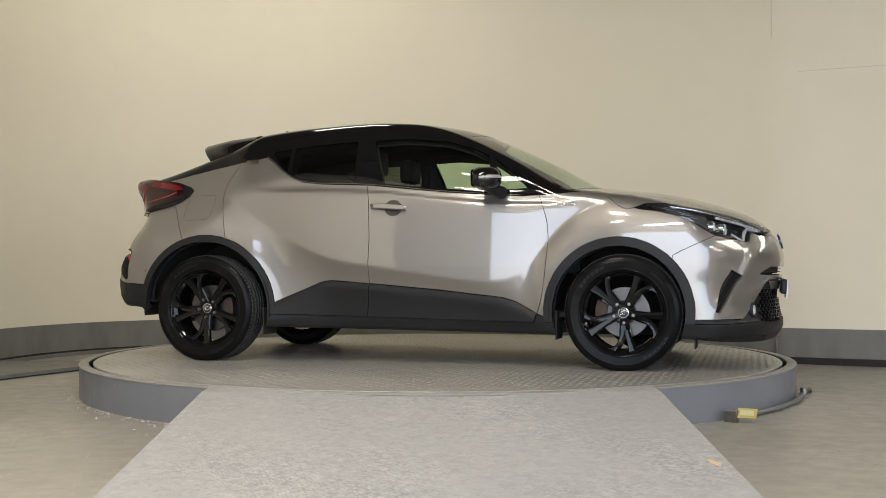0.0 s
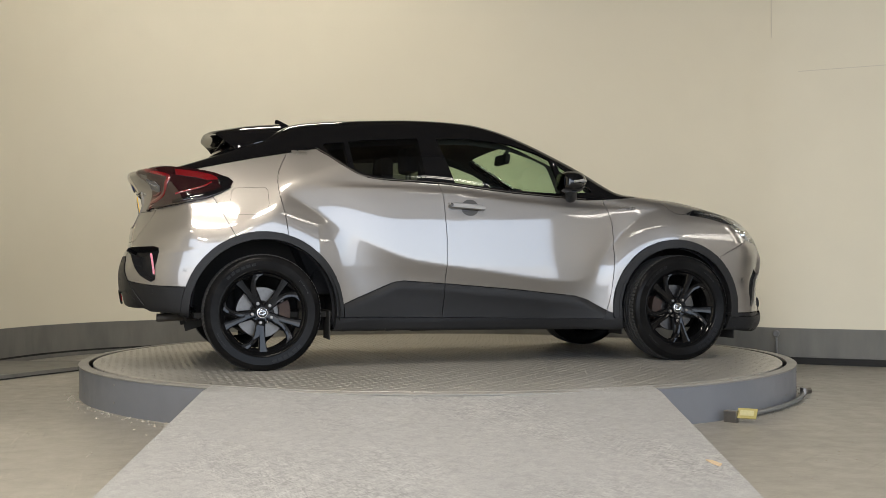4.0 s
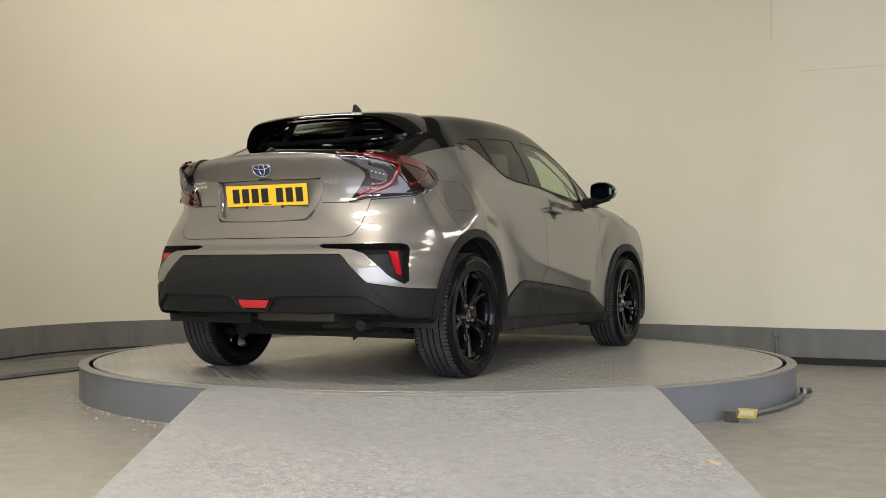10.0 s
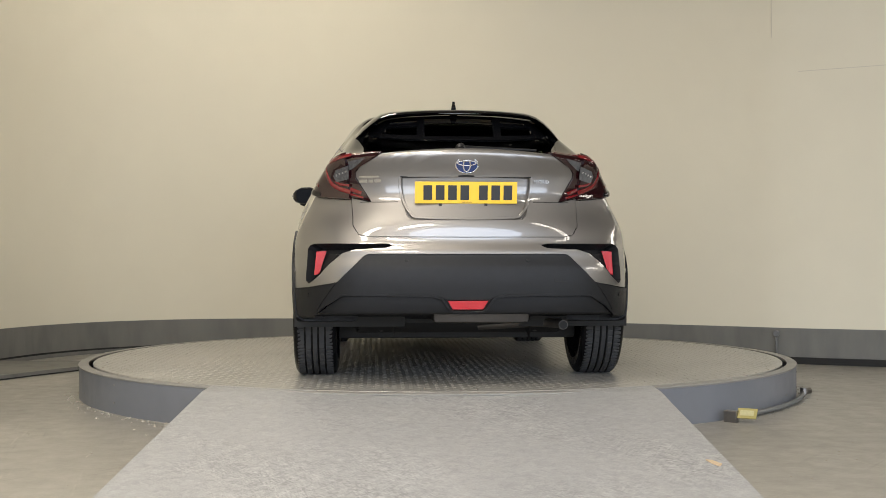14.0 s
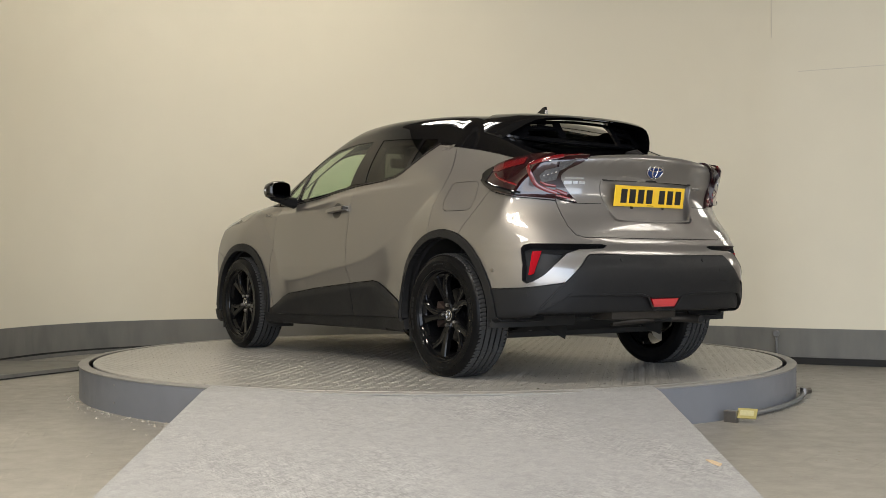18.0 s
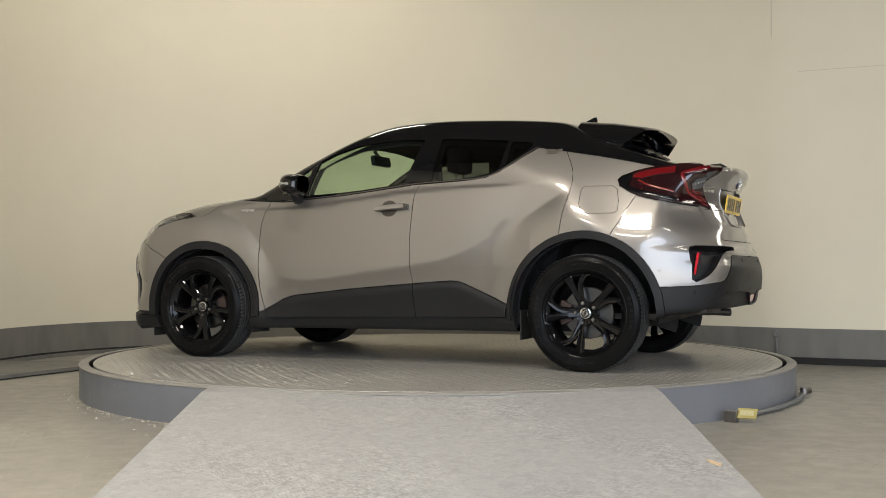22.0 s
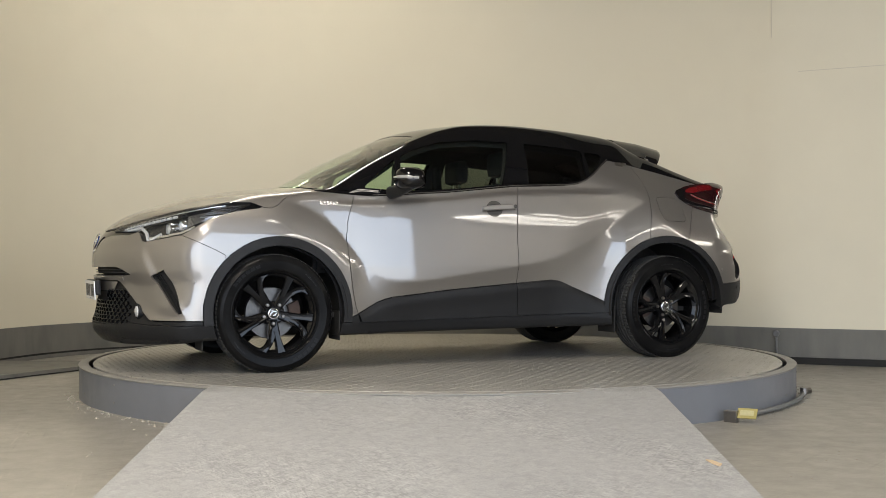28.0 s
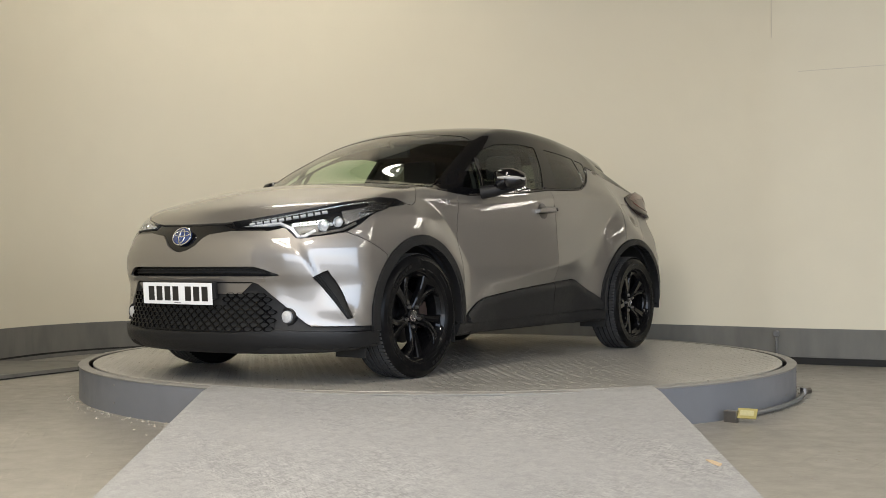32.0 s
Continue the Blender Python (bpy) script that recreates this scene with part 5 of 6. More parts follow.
def emblem(x, z, tilt, size, front):
    """Plain chrome ovals on a dark blue disc."""
    m = Matrix.Translation((x, 0, z)) @ pose(0, 0, 0, 0, tilt, 0 if front else 180)
    bm = bmesh.new()
    lathe(bm, [(1.0, -0.08), (1.0, 0.08), (0.9, 0.12), (0.0, 0.14)], 40, "x")
    bmesh.ops.transform(bm, matrix=m @ Matrix.Diagonal((size * 0.6, size, size * 0.72, 1)), verts=bm.verts)
    e = part("emblem", bm, BLUE, car, "dark blue oval badge with chrome rings", smooth=True, angle=40)
    for a, b, c in ((0.97, 0.97, 0.0), (0.8, 0.3, 0.28), (0.30, 0.78, 0.0)):
        bm = bmesh.new()
        tube(bm, [(0.16, a * math.cos(t), b * math.sin(t) + c) for t in (2 * math.pi * i / 36 for i in range(37))], 0.065, 8)
        bmesh.ops.transform(bm, matrix=m @ Matrix.Diagonal((size * 0.5, size, size * 0.72, 1)), verts=bm.verts)
        part("chrome_ring", bm, CHROME, e, smooth=True)


emblem(2.196, 0.752, -18, 0.068, True)
emblem(-2.044, 1.103, 22, 0.058, False)


def badge_bars(rows, where, parent, material=CHROME, depth=0.003):
    for (u0, u1, v0, v1) in rows:
        bm = bmesh.new()
        vs = []
        for t in (0.0, depth):
            for u, v in ((u0, v0), (u1, v0), (u1, v1), (u0, v1)):
                p, nn = where(u, v)
                vs.append(bm.verts.new(p + nn * (t + 0.0005)))
        for q in ((4, 5, 6, 7), (0, 1, 5, 4), (1, 2, 6, 5), (2, 3, 7, 6), (3, 0, 4, 7)):
            bm.faces.new([vs[i] for i in q])
        bmesh.ops.recalc_face_normals(bm, faces=bm.faces)
        part("badge_bar", bm, material, parent)


def word(text, size, where, u, v, parent, flip):
    """Raised chrome lettering that lies on the body."""
    cu = bpy.data.curves.new("lettering", "FONT")
    cu.body, cu.size, cu.extrude, cu.align_x, cu.align_y = text, size, 0.0015, "CENTER", "CENTER"
    tmp = bpy.data.objects.new("lettering", cu)
    me = bpy.data.meshes.new_from_object(tmp)
    bpy.data.objects.remove(tmp)
    p, nn = where(u, v)
    q, _ = where(u + 0.02 * flip, v)
    ex = (q - p).normalized()
    ez = nn.cross(ex).normalized()
    m = Matrix((ex, ez, nn)).transposed().to_4x4()
    m.translation = p + nn * 0.0025
    me.transform(m)
    me.materials.append(CHROME)
    ob = new("lettering", me)
    ob.parent = parent
    ob["label"] = "raised chrome word"
    return ob


for s in (1, -1):
    wing = child_named("front_wing", s)
    word("HYBRID", 0.032, lambda u, v, s=s: on_side(u, v, s), 0.985, 0.963, wing, -s)
hatch = child_named("hatch")
word("HYBRID", 0.024, lambda u, v: on_end(u, v, False), -0.385, 1.025, hatch, -1)
badge_bars([(0.535, 0.435, 1.047, 1.056), (0.535, 0.495, 1.022, 1.037), (0.489, 0.465, 1.022, 1.037), (0.46, 0.425, 1.022, 1.037)], lambda u, v: on_end(u, v, False), hatch)
for s in (1, -1):
    qd = child_named("rear_door", s)
    bar = lambda u, v, s=s: on_side(u, v, s)
    badge_bars([(-1.04, -1.13, 1.277, 1.289), (-1.04, -1.075, 1.262, 1.274), (-1.085, -1.105, 1.26, 1.272)], bar, qd, STEEL)

# handles; the cup is flat, its dish's shade put into a darker grey
HANDLE = mat("silver_handle_paint", (0.26, 0.245, 0.225), rough=0.38, metal=0.7, coat=0.5, noise_amt=0.05)
CUP = mat("cup_shade_grey", (0.06, 0.055, 0.05), rough=0.3, metal=0.6, noise_amt=0.1)
for s in (1, -1):
    fd = child_named("front_door", s)
    loop = [(-0.07 + 0.056 * math.cos(t), 0.953 + 0.05 * math.sin(t)) for t in (2 * math.pi * i / 22 for i in range(22))]
    patch("handle_cup", loop, lambda u, v, s=s: on_side(u, v, s), 0.0015, CUP, fd, push=0.0008, label="flat cup, darkened in colour for the shade of its dish", fine=0.04)
    pts = [(0.018, 0.946), (0.005, 0.948), (-0.04, 0.953), (-0.09, 0.957), (-0.15, 0.96), (-0.19, 0.9625), (-0.205, 0.963)]
    strip("door_handle", pts, lambda u, v, s=s: on_side(u, v, s), [0.016, 0.030, 0.033, 0.034, 0.034, 0.033, 0.02], 0.014, HANDLE, fd, push=0.024, label="silver painted pull handle")
    strip("handle_foot", [(-0.165, 0.961), (-0.205, 0.963)], lambda u, v, s=s: on_side(u, v, s), 0.03, 0.03, PAINT, fd)
    strip("handle_foot", [(0.015, 0.947), (-0.005, 0.948)], lambda u, v, s=s: on_side(u, v, s), 0.024, 0.03, PAINT, fd)
    p, nn = on_side(-0.196, 0.9625, s)
    bm = bmesh.new()
    lathe(bm, [(0.012, 0.0), (0.012, 0.042), (0.009, 0.0435), (0.0, 0.0425)], 16, "x")
    o = part("lock_barrel", bm, CUP, fd, smooth=True, angle=40)
    o.matrix_local = Matrix.Translation(p) @ nn.to_track_quat("X", "Z").to_matrix().to_4x4()
    # bright moulding along the belt line
    wl = [(p[0], p[1] + 0.006) for p in BELT[4:] if p[0] < 0.85]
    strip("belt_moulding", [tuple(q) for q in smooth_curve(wl, 4)], lambda u, v, s=s: on_side(u, v, s), 0.005, 0.002, DULLSTEEL, car, push=0.003, label="thin dull moulding")

# parking sensors
for s in (1, -1):
    for u, v in ((-1.752, 0.577), (1.772, 0.512)):
        p, nn = on_side(u, v, s)
        bm = bmesh.new()
        lathe(bm, [(0.011, -0.002), (0.011, 0.0025), (0.008, 0.003), (0.0, 0.002)], 16, "x")
        o = part("parking_sensor", bm, STEEL, car, smooth=True, angle=40)
        o.matrix_local = Matrix.Translation(p) @ nn.to_track_quat("X", "Z").to_matrix().to_4x4()
for u, v, fr in ((0.30, 0.63, False), (-0.30, 0.63, False), (0.79, 0.455, False), (-0.79, 0.455, False), (0.66, 0.60, True), (-0.66, 0.60, True)):
    p, nn = on_end(u, v, fr, 0.005)
    bm = bmesh.new()
    lathe(bm, [(0.011, -0.004), (0.011, 0.0025), (0.008, 0.003), (0.0, 0.002)], 16, "x")
    o = part("parking_sensor", bm, STEEL if fr else PLASTIC, car, smooth=True, angle=40)
    o.matrix_local = Matrix.Translation(p) @ nn.to_track_quat("X", "Z").to_matrix().to_4x4()
strip("tow_cover_line", [(-0.43, 0.585), (-0.43, 0.52), (-0.49, 0.52)], lambda u, v: on_end(u, v, False), 0.004, 0.0008, DARK, car, push=0.0045)

# rear reflectors, fog lamp, tail lamp pieces
for s in (1, -1):
    bm = bmesh.new()
    prism(bm, [(0.752 * s, 0.672), (0.70 * s, 0.676), (0.738 * s, 0.560), (0.764 * s, 0.553)], 0.0, 0.012, "x")
    bmesh.ops.transform(bm, matrix=Matrix.Translation((-1.935, 0, 0)), verts=bm.verts)
    for v in bm.verts:
        v.co.x -= 0.14 * (v.co.z - 0.61)
    bmesh.ops.recalc_face_normals(bm, faces=bm.faces)
    part("reflector", bm, BRIGHT_RED, car, "bright red reflector")
    side_lamp = child_named("tail_lamp", s)
    sw = 0.03

    def tl(u, v, s=s):
        p, nn = on_end(u, v, False)
        return Vector((p.x, p.y * s, p.z)) + Vector((nn.x, nn.y * s, nn.z)) * sw, Vector((nn.x, nn.y * s, nn.z))

    def ti(u, v, s=s):
        p, nn = on_end(u, v, False)
        return Vector((p.x, p.y * s, p.z)) + Vector((nn.x, nn.y * s, nn.z)) * 0.013, Vector((nn.x, nn.y * s, nn.z))

    def ts(u, v, s=s):
        p, nn = on_side(u, v, s)
        return p + nn * float(0.022 * step(np.array((-1.47 - u) / 0.22)) + 0.0045), nn

    patch("reversing_lamp", [(0.578, 1.118), (0.64, 1.098), (0.655, 1.07), (0.638, 1.032), (0.602, 1.040), (0.578, 1.048)], tl, 0.004, TAILCLEAR, side_lamp, push=-0.004, label="clear lamp with bright dots")
    for k in range(4):
        p, nn = tl(0.592 + 0.015 * k, 1.092 - 0.006 * k)
        bm = bmesh.new()
        lathe(bm, [(0.0055, -0.002), (0.005, 0.003), (0.0, 0.005)], 10, "x")
        o = part("led", bm, SILVERLAMP, side_lamp, smooth=True, angle=40)
        o.matrix_local = Matrix.Translation(p) @ nn.to_track_quat("X", "Z").to_matrix().to_4x4()
    strip("red_rim", [tuple(q) for q in smooth_curve([(0.566, 1.146), (0.62, 1.138), (0.668, 1.115), (0.685, 1.08), (0.665, 1.025), (0.625, 0.995), (0.57, 0.972)], 4)], tl, 0.022, 0.003, RED, side_lamp, push=-0.004, label="red light guide")
    strip("brake_bar", [(0.575, 1.010), (0.62, 1.018), (0.645, 1.035)], tl, 0.014, 0.003, RED, side_lamp, push=-0.004)
    # along the flank: red upper band, black tip and lower border, a bright guide between
    patch("red_band", [(-1.545, 1.098), (-1.60, 1.122), (-1.70, 1.137), (-1.80, 1.144), (-1.80, 1.112), (-1.70, 1.100), (-1.62, 1.086)], ts, 0.002, RED, side_lamp, label="red upper band")
    patch("lamp_tip", [(-1.482, 1.092), (-1.503, 1.111), (-1.545, 1.124), (-1.568, 1.105), (-1.548, 1.06), (-1.535, 1.040), (-1.497, 1.064)], ts, 0.003, LAMPBLACK, side_lamp, label="gloss black tip")
    strip("lamp_border", [tuple(q) for q in smooth_curve([(-1.50, 1.066), (-1.56, 1.030), (-1.63, 1.003), (-1.72, 0.983), (-1.80, 0.967)], 4)], ts, [0.034 - 0.0008 * k for k in range(17)], 0.003, LAMPBLACK, side_lamp, label="gloss black border")
    strip("lamp_line", [tuple(q) for q in smooth_curve([(-1.60, 1.078), (-1.645, 1.05), (-1.72, 1.025), (-1.79, 1.01)], 3)], ts, 0.012, 0.003, RED, side_lamp, label="red light guide")
    inner = child_named("hatch_lamp", s)
    patch("reversing_lamp", [(0.50, 1.142), (0.585, 1.13), (0.58, 1.09), (0.56, 1.10)], ti, 0.003, TAILCLEAR, inner, label="clear lamp")
    strip("brake_bar", [(0.575, 0.99), (0.52, 0.965)], ti, 0.018, 0.003, RED, inner)
    strip("brake_bar", [(0.575, 0.962), (0.51, 0.94)], ti, 0.012, 0.003, RED, inner)
    strip("lamp_line", [(0.45, 1.162), (0.52, 1.156), (0.59, 1.15)], ti, 0.012, 0.003, RED, inner)
patch("rear_fog_lamp", [(-0.10, 0.428), (0.10, 0.428), (0.075, 0.385), (-0.075, 0.385)], lambda u, v: on_end(u, v, False), 0.01, BRIGHT_RED, car, push=-0.008, label="bright red fog lamp")

lip = [(-0.70, 0.405), (-0.62, 0.455), (-0.40, 0.456), (-0.18, 0.452), (-0.13, 0.440), (-0.095, 0.392), (-0.07, 0.372), (0.07, 0.372), (0.095, 0.392), (0.13, 0.440), (0.18, 0.452), (0.40, 0.456), (0.62, 0.455), (0.70, 0.405)]
strip("valance_lip", lip, lambda u, v: on_end(u, v, False), 0.013, 0.006, PLASTIC, car, push=0.002, label="raised black lip")
for s in (1, -1):
    strip("corner_edge", [(0.652 * s, 0.515), (0.69 * s, 0.465), (0.725 * s, 0.415), (0.745 * s, 0.38)], lambda u, v: on_end(u, v, False), 0.012, 0.006, PLASTIC, car, push=0.002)
    # the crease has no fold here: its shade is a thin dark strip
    strip("hatch_crease", [(0.34 * s, 0.921), (0.43 * s, 0.921), (0.53 * s, 0.922)], lambda u, v: on_end(u, v, False), 0.0035, 0.0008, DARK, hatch, push=0.0015)
frame_line = [(-0.33, 1.045), (-0.332, 1.00), (-0.312, 0.915), (-0.277, 0.858), (-0.237, 0.841), (0.0, 0.834), (0.237, 0.841), (0.277, 0.858), (0.312, 0.915), (0.332, 1.00), (0.33, 1.045)]
strip("recess_lip", [tuple(q) for q in smooth_curve(frame_line, 4)], lambda u, v: on_end(u, v, False), 0.016, 0.006, PAINT, hatch, push=-0.001, label="raised lip round the plate recess")
# a dark strip draws the shade under the recess's upper edge
strip("recess_eave", [(-0.33, 1.046), (0.0, 1.052), (0.33, 1.046)], lambda u, v: on_end(u, v, False), 0.010, 0.004, DARK, hatch, push=-0.001, label="dark strip drawn as the shade over the plate")
# rear spoiler with ducts, wiper and aerial
bm = bmesh.new()
rows = []
ny = 24
for i in range(ny + 1):
    y = -0.565 + 1.13 * i / ny
    e = abs(y) / 0.565
    drop = 0.10 * max(0.0, e - 0.70) ** 1.5 / 0.3**1.5
    lead = (-1.17, 1.494 - 0.03 * e * e - drop)
    tip = (-1.615 + 0.17 * e**4, 1.436 - 0.035 * e * e - drop * 0.9)
    prof = [lead, ((lead[0] + tip[0]) / 2, (lead[1] + tip[1]) / 2 + 0.010), (tip[0] + 0.02, tip[1] + 0.004), (tip[0], tip[1] - 0.010), (tip[0] + 0.03, tip[1] - 0.020), ((lead[0] + tip[0]) / 2 - 0.03, (lead[1] + tip[1]) / 2 - 0.014), (lead[0] - 0.05, lead[1] - 0.022)]
    rows.append([bm.verts.new((a, y, b)) for a, b in prof])
for u, v in zip(rows, rows[1:]):
    for k in range(len(u)):
        bm.faces.new((u[k], v[k], v[(k + 1) % len(u)], u[(k + 1) % len(u)]))
bm.faces.new(rows[0])
bm.faces.new(rows[-1][::-1])
bmesh.ops.recalc_face_normals(bm, faces=bm.faces)
spoiler = part("rear_spoiler", bm, BLACK_PAINT, car, "gloss black roof spoiler with ducts", smooth=True, angle=40)


# duct panel between the wing and the glass: a wide middle opening, two on each side
bm = bmesh.new()
ny, nv = 72, 22
grid = []
for i in range(ny + 1):
    y = -0.53 + 1.06 * i / ny
    e = abs(y) / 0.53
    low, _ = on_top(-1.585 + 0.15 * e**3, y * 0.985)
    low = low + Vector((0, 0, 0.016))
    wd = 0.10 * max(0.0, e * 0.938 - 0.70) ** 1.5 / 0.3**1.5
    high = Vector((-1.475 + 0.13 * e**4, y * 0.97, 1.428 - 0.035 * e * e - wd * 0.9))
    grid.append([bm.verts.new(high.lerp(low, v / nv)) for v in range(nv + 1)])
for i in range(ny):
    ym = abs(-0.53 + 1.06 * (i + 0.5) / ny)
    for v in range(nv):
        vm = (v + 0.5) / nv
        middle = ym < 0.185 and 0.04 < vm < 0.88
        slot = 0.235 < ym < 0.41 + 0.06 * (vm - 0.5) and (0.10 < vm < 0.27 or 0.40 < vm < 0.80)
        if not (middle or slot):
            bm.faces.new((grid[i][v], grid[i + 1][v], grid[i + 1][v + 1], grid[i][v + 1]))
bmesh.ops.delete(bm, geom=[v for v in bm.verts if not v.link_faces], context="VERTS")
bmesh.ops.recalc_face_normals(bm, faces=bm.faces)
bmesh.ops.solidify(bm, geom=bm.faces[:], thickness=0.014)
part("duct_panel", bm, BLACK_PAINT, spoiler, "gloss black panel with five openings", smooth=True, angle=40)
bm = bmesh.new()
box(bm, -1.606, -1.600, -0.14, 0.14, 1.421, 1.431, bevel=0.002)
part("high_brake_lamp", bm, LAMPWHITE, spoiler)
bm = bmesh.new()
tube(bm, [(-1.965, 0.02, 1.188), (-1.93, 0.02, 1.207), (-1.88, 0.04, 1.208), (-1.85, -0.22, 1.205), (-1.845, -0.38, 1.200)], [0.02, 0.022, 0.014, 0.009, 0.006], 8)
part("rear_wiper", bm, PLASTIC, car, "black wiper arm", smooth=True, angle=50)
bm = bmesh.new()
prof = [(-1.02, 1.507), (-1.05, 1.517), (-1.09, 1.537), (-1.125, 1.554), (-1.145, 1.557), (-1.15, 1.542), (-1.15, 1.48), (-1.02, 1.48)]
lo = [bm.verts.new((a, -0.022 if b < 1.512 else -0.007, b)) for a, b in prof]
hi = [bm.verts.new((a, 0.022 if b < 1.512 else 0.007, b)) for a, b in prof]
bm.faces.new(lo)
bm.faces.new(hi[::-1])
for i in range(len(prof)):
    k = (i + 1) % len(prof)
    bm.faces.new((lo[i], hi[i], hi[k], lo[k]))
bmesh.ops.recalc_face_normals(bm, faces=bm.faces)
part("aerial", bm, BLACK_PAINT, car, "black shark-fin aerial", smooth=True, angle=40)

# door mirrors
MIRROR = mat("dim_mirror_glass", (0.003, 0.0031, 0.0033), rough=0.04, metal=1.0)
INDICATOR = mat("clear_indicator", (0.30, 0.29, 0.27), rough=0.15, coat=1.0)
for s in (1, -1):
    fd = child_named("front_door", s)
    bm = bmesh.new()
    rows = []
    for k, (yy, x0, x1, z0, z1) in enumerate(((0.87, 0.505, 0.575, 1.085, 1.135), (0.885, 0.475, 0.605, 1.055, 1.165), (0.93, 0.462, 0.632, 1.045, 1.18), (0.99, 0.462, 0.628, 1.052, 1.175), (1.03, 0.47, 0.60, 1.065, 1.155), (1.048, 0.49, 0.565, 1.085, 1.13))):
        cx, cz, a, b = (x0 + x1) / 2, (z0 + z1) / 2, (x1 - x0) / 2, (z1 - z0) / 2
        ring = []
        for i in range(20):
            t = 2 * math.pi * i / 20
            c, d = math.cos(t), math.sin(t)
            px = cx + a * (abs(c) ** 0.7) * (1 if c > 0 else -1)
            px = max(px, x0 + 0.012)
            ring.append(bm.verts.new((px - 0.06 * (yy - 0.9), yy * s, cz + b * (abs(d) ** 0.8) * (1 if d > 0 else -1))))
        rows.append(ring)
    for u, v in zip(rows, rows[1:]):
        for i in range(20):
            bm.faces.new((u[i], u[(i + 1) % 20], v[(i + 1) % 20], v[i]))
    bm.faces.new(rows[0])
    bm.faces.new(rows[-1])
    bmesh.ops.recalc_face_normals(bm, faces=bm.faces)
    mir = part("door_mirror", bm, BLACK_PAINT, fd, "gloss black mirror housing", smooth=True, angle=50)
    bm = bmesh.new()
    lens = []
    for i in range(24):
        c, d = math.cos(2 * math.pi * i / 24), math.sin(2 * math.pi * i / 24)
        lens.append(((0.958 + 0.066 * abs(c) ** 0.6 * (1 if c > 0 else -1)) * s, 1.112 + 0.052 * abs(d) ** 0.6 * (1 if d > 0 else -1)))
    prism(bm, lens, 0.466, 0.473, "x")
    bmesh.ops.recalc_face_normals(bm, faces=bm.faces)
    part("mirror_glass", bm, MIRROR, mir)
    bm = bmesh.new()
    tube(bm, [(0.60, 0.80 * s, 1.035), (0.575, 0.87 * s, 1.045), (0.55, 0.93 * s, 1.058), (0.54, 1.0 * s, 1.065)], [0.04, 0.035, 0.03, 0.02], 10)
    part("mirror_foot", bm, PLASTIC, mir, smooth=True, angle=50)
    bm = bmesh.new()
    tube(bm, [(0.628, 0.93 * s, 1.118), (0.615, 0.99 * s, 1.117), (0.58, 1.03 * s, 1.115), (0.52, 1.05 * s, 1.11)], [0.006, 0.012, 0.013, 0.008], 8)
    part("side_indicator", bm, INDICATOR, mir, smooth=True, angle=50)
    strip("vent_divider", [(0.565, 1.05), (0.548, 1.14), (0.53, 1.255)], lambda u, v, s=s: on_side(u, v, s), 0.022, 0.004, BLACK_PAINT, fd)

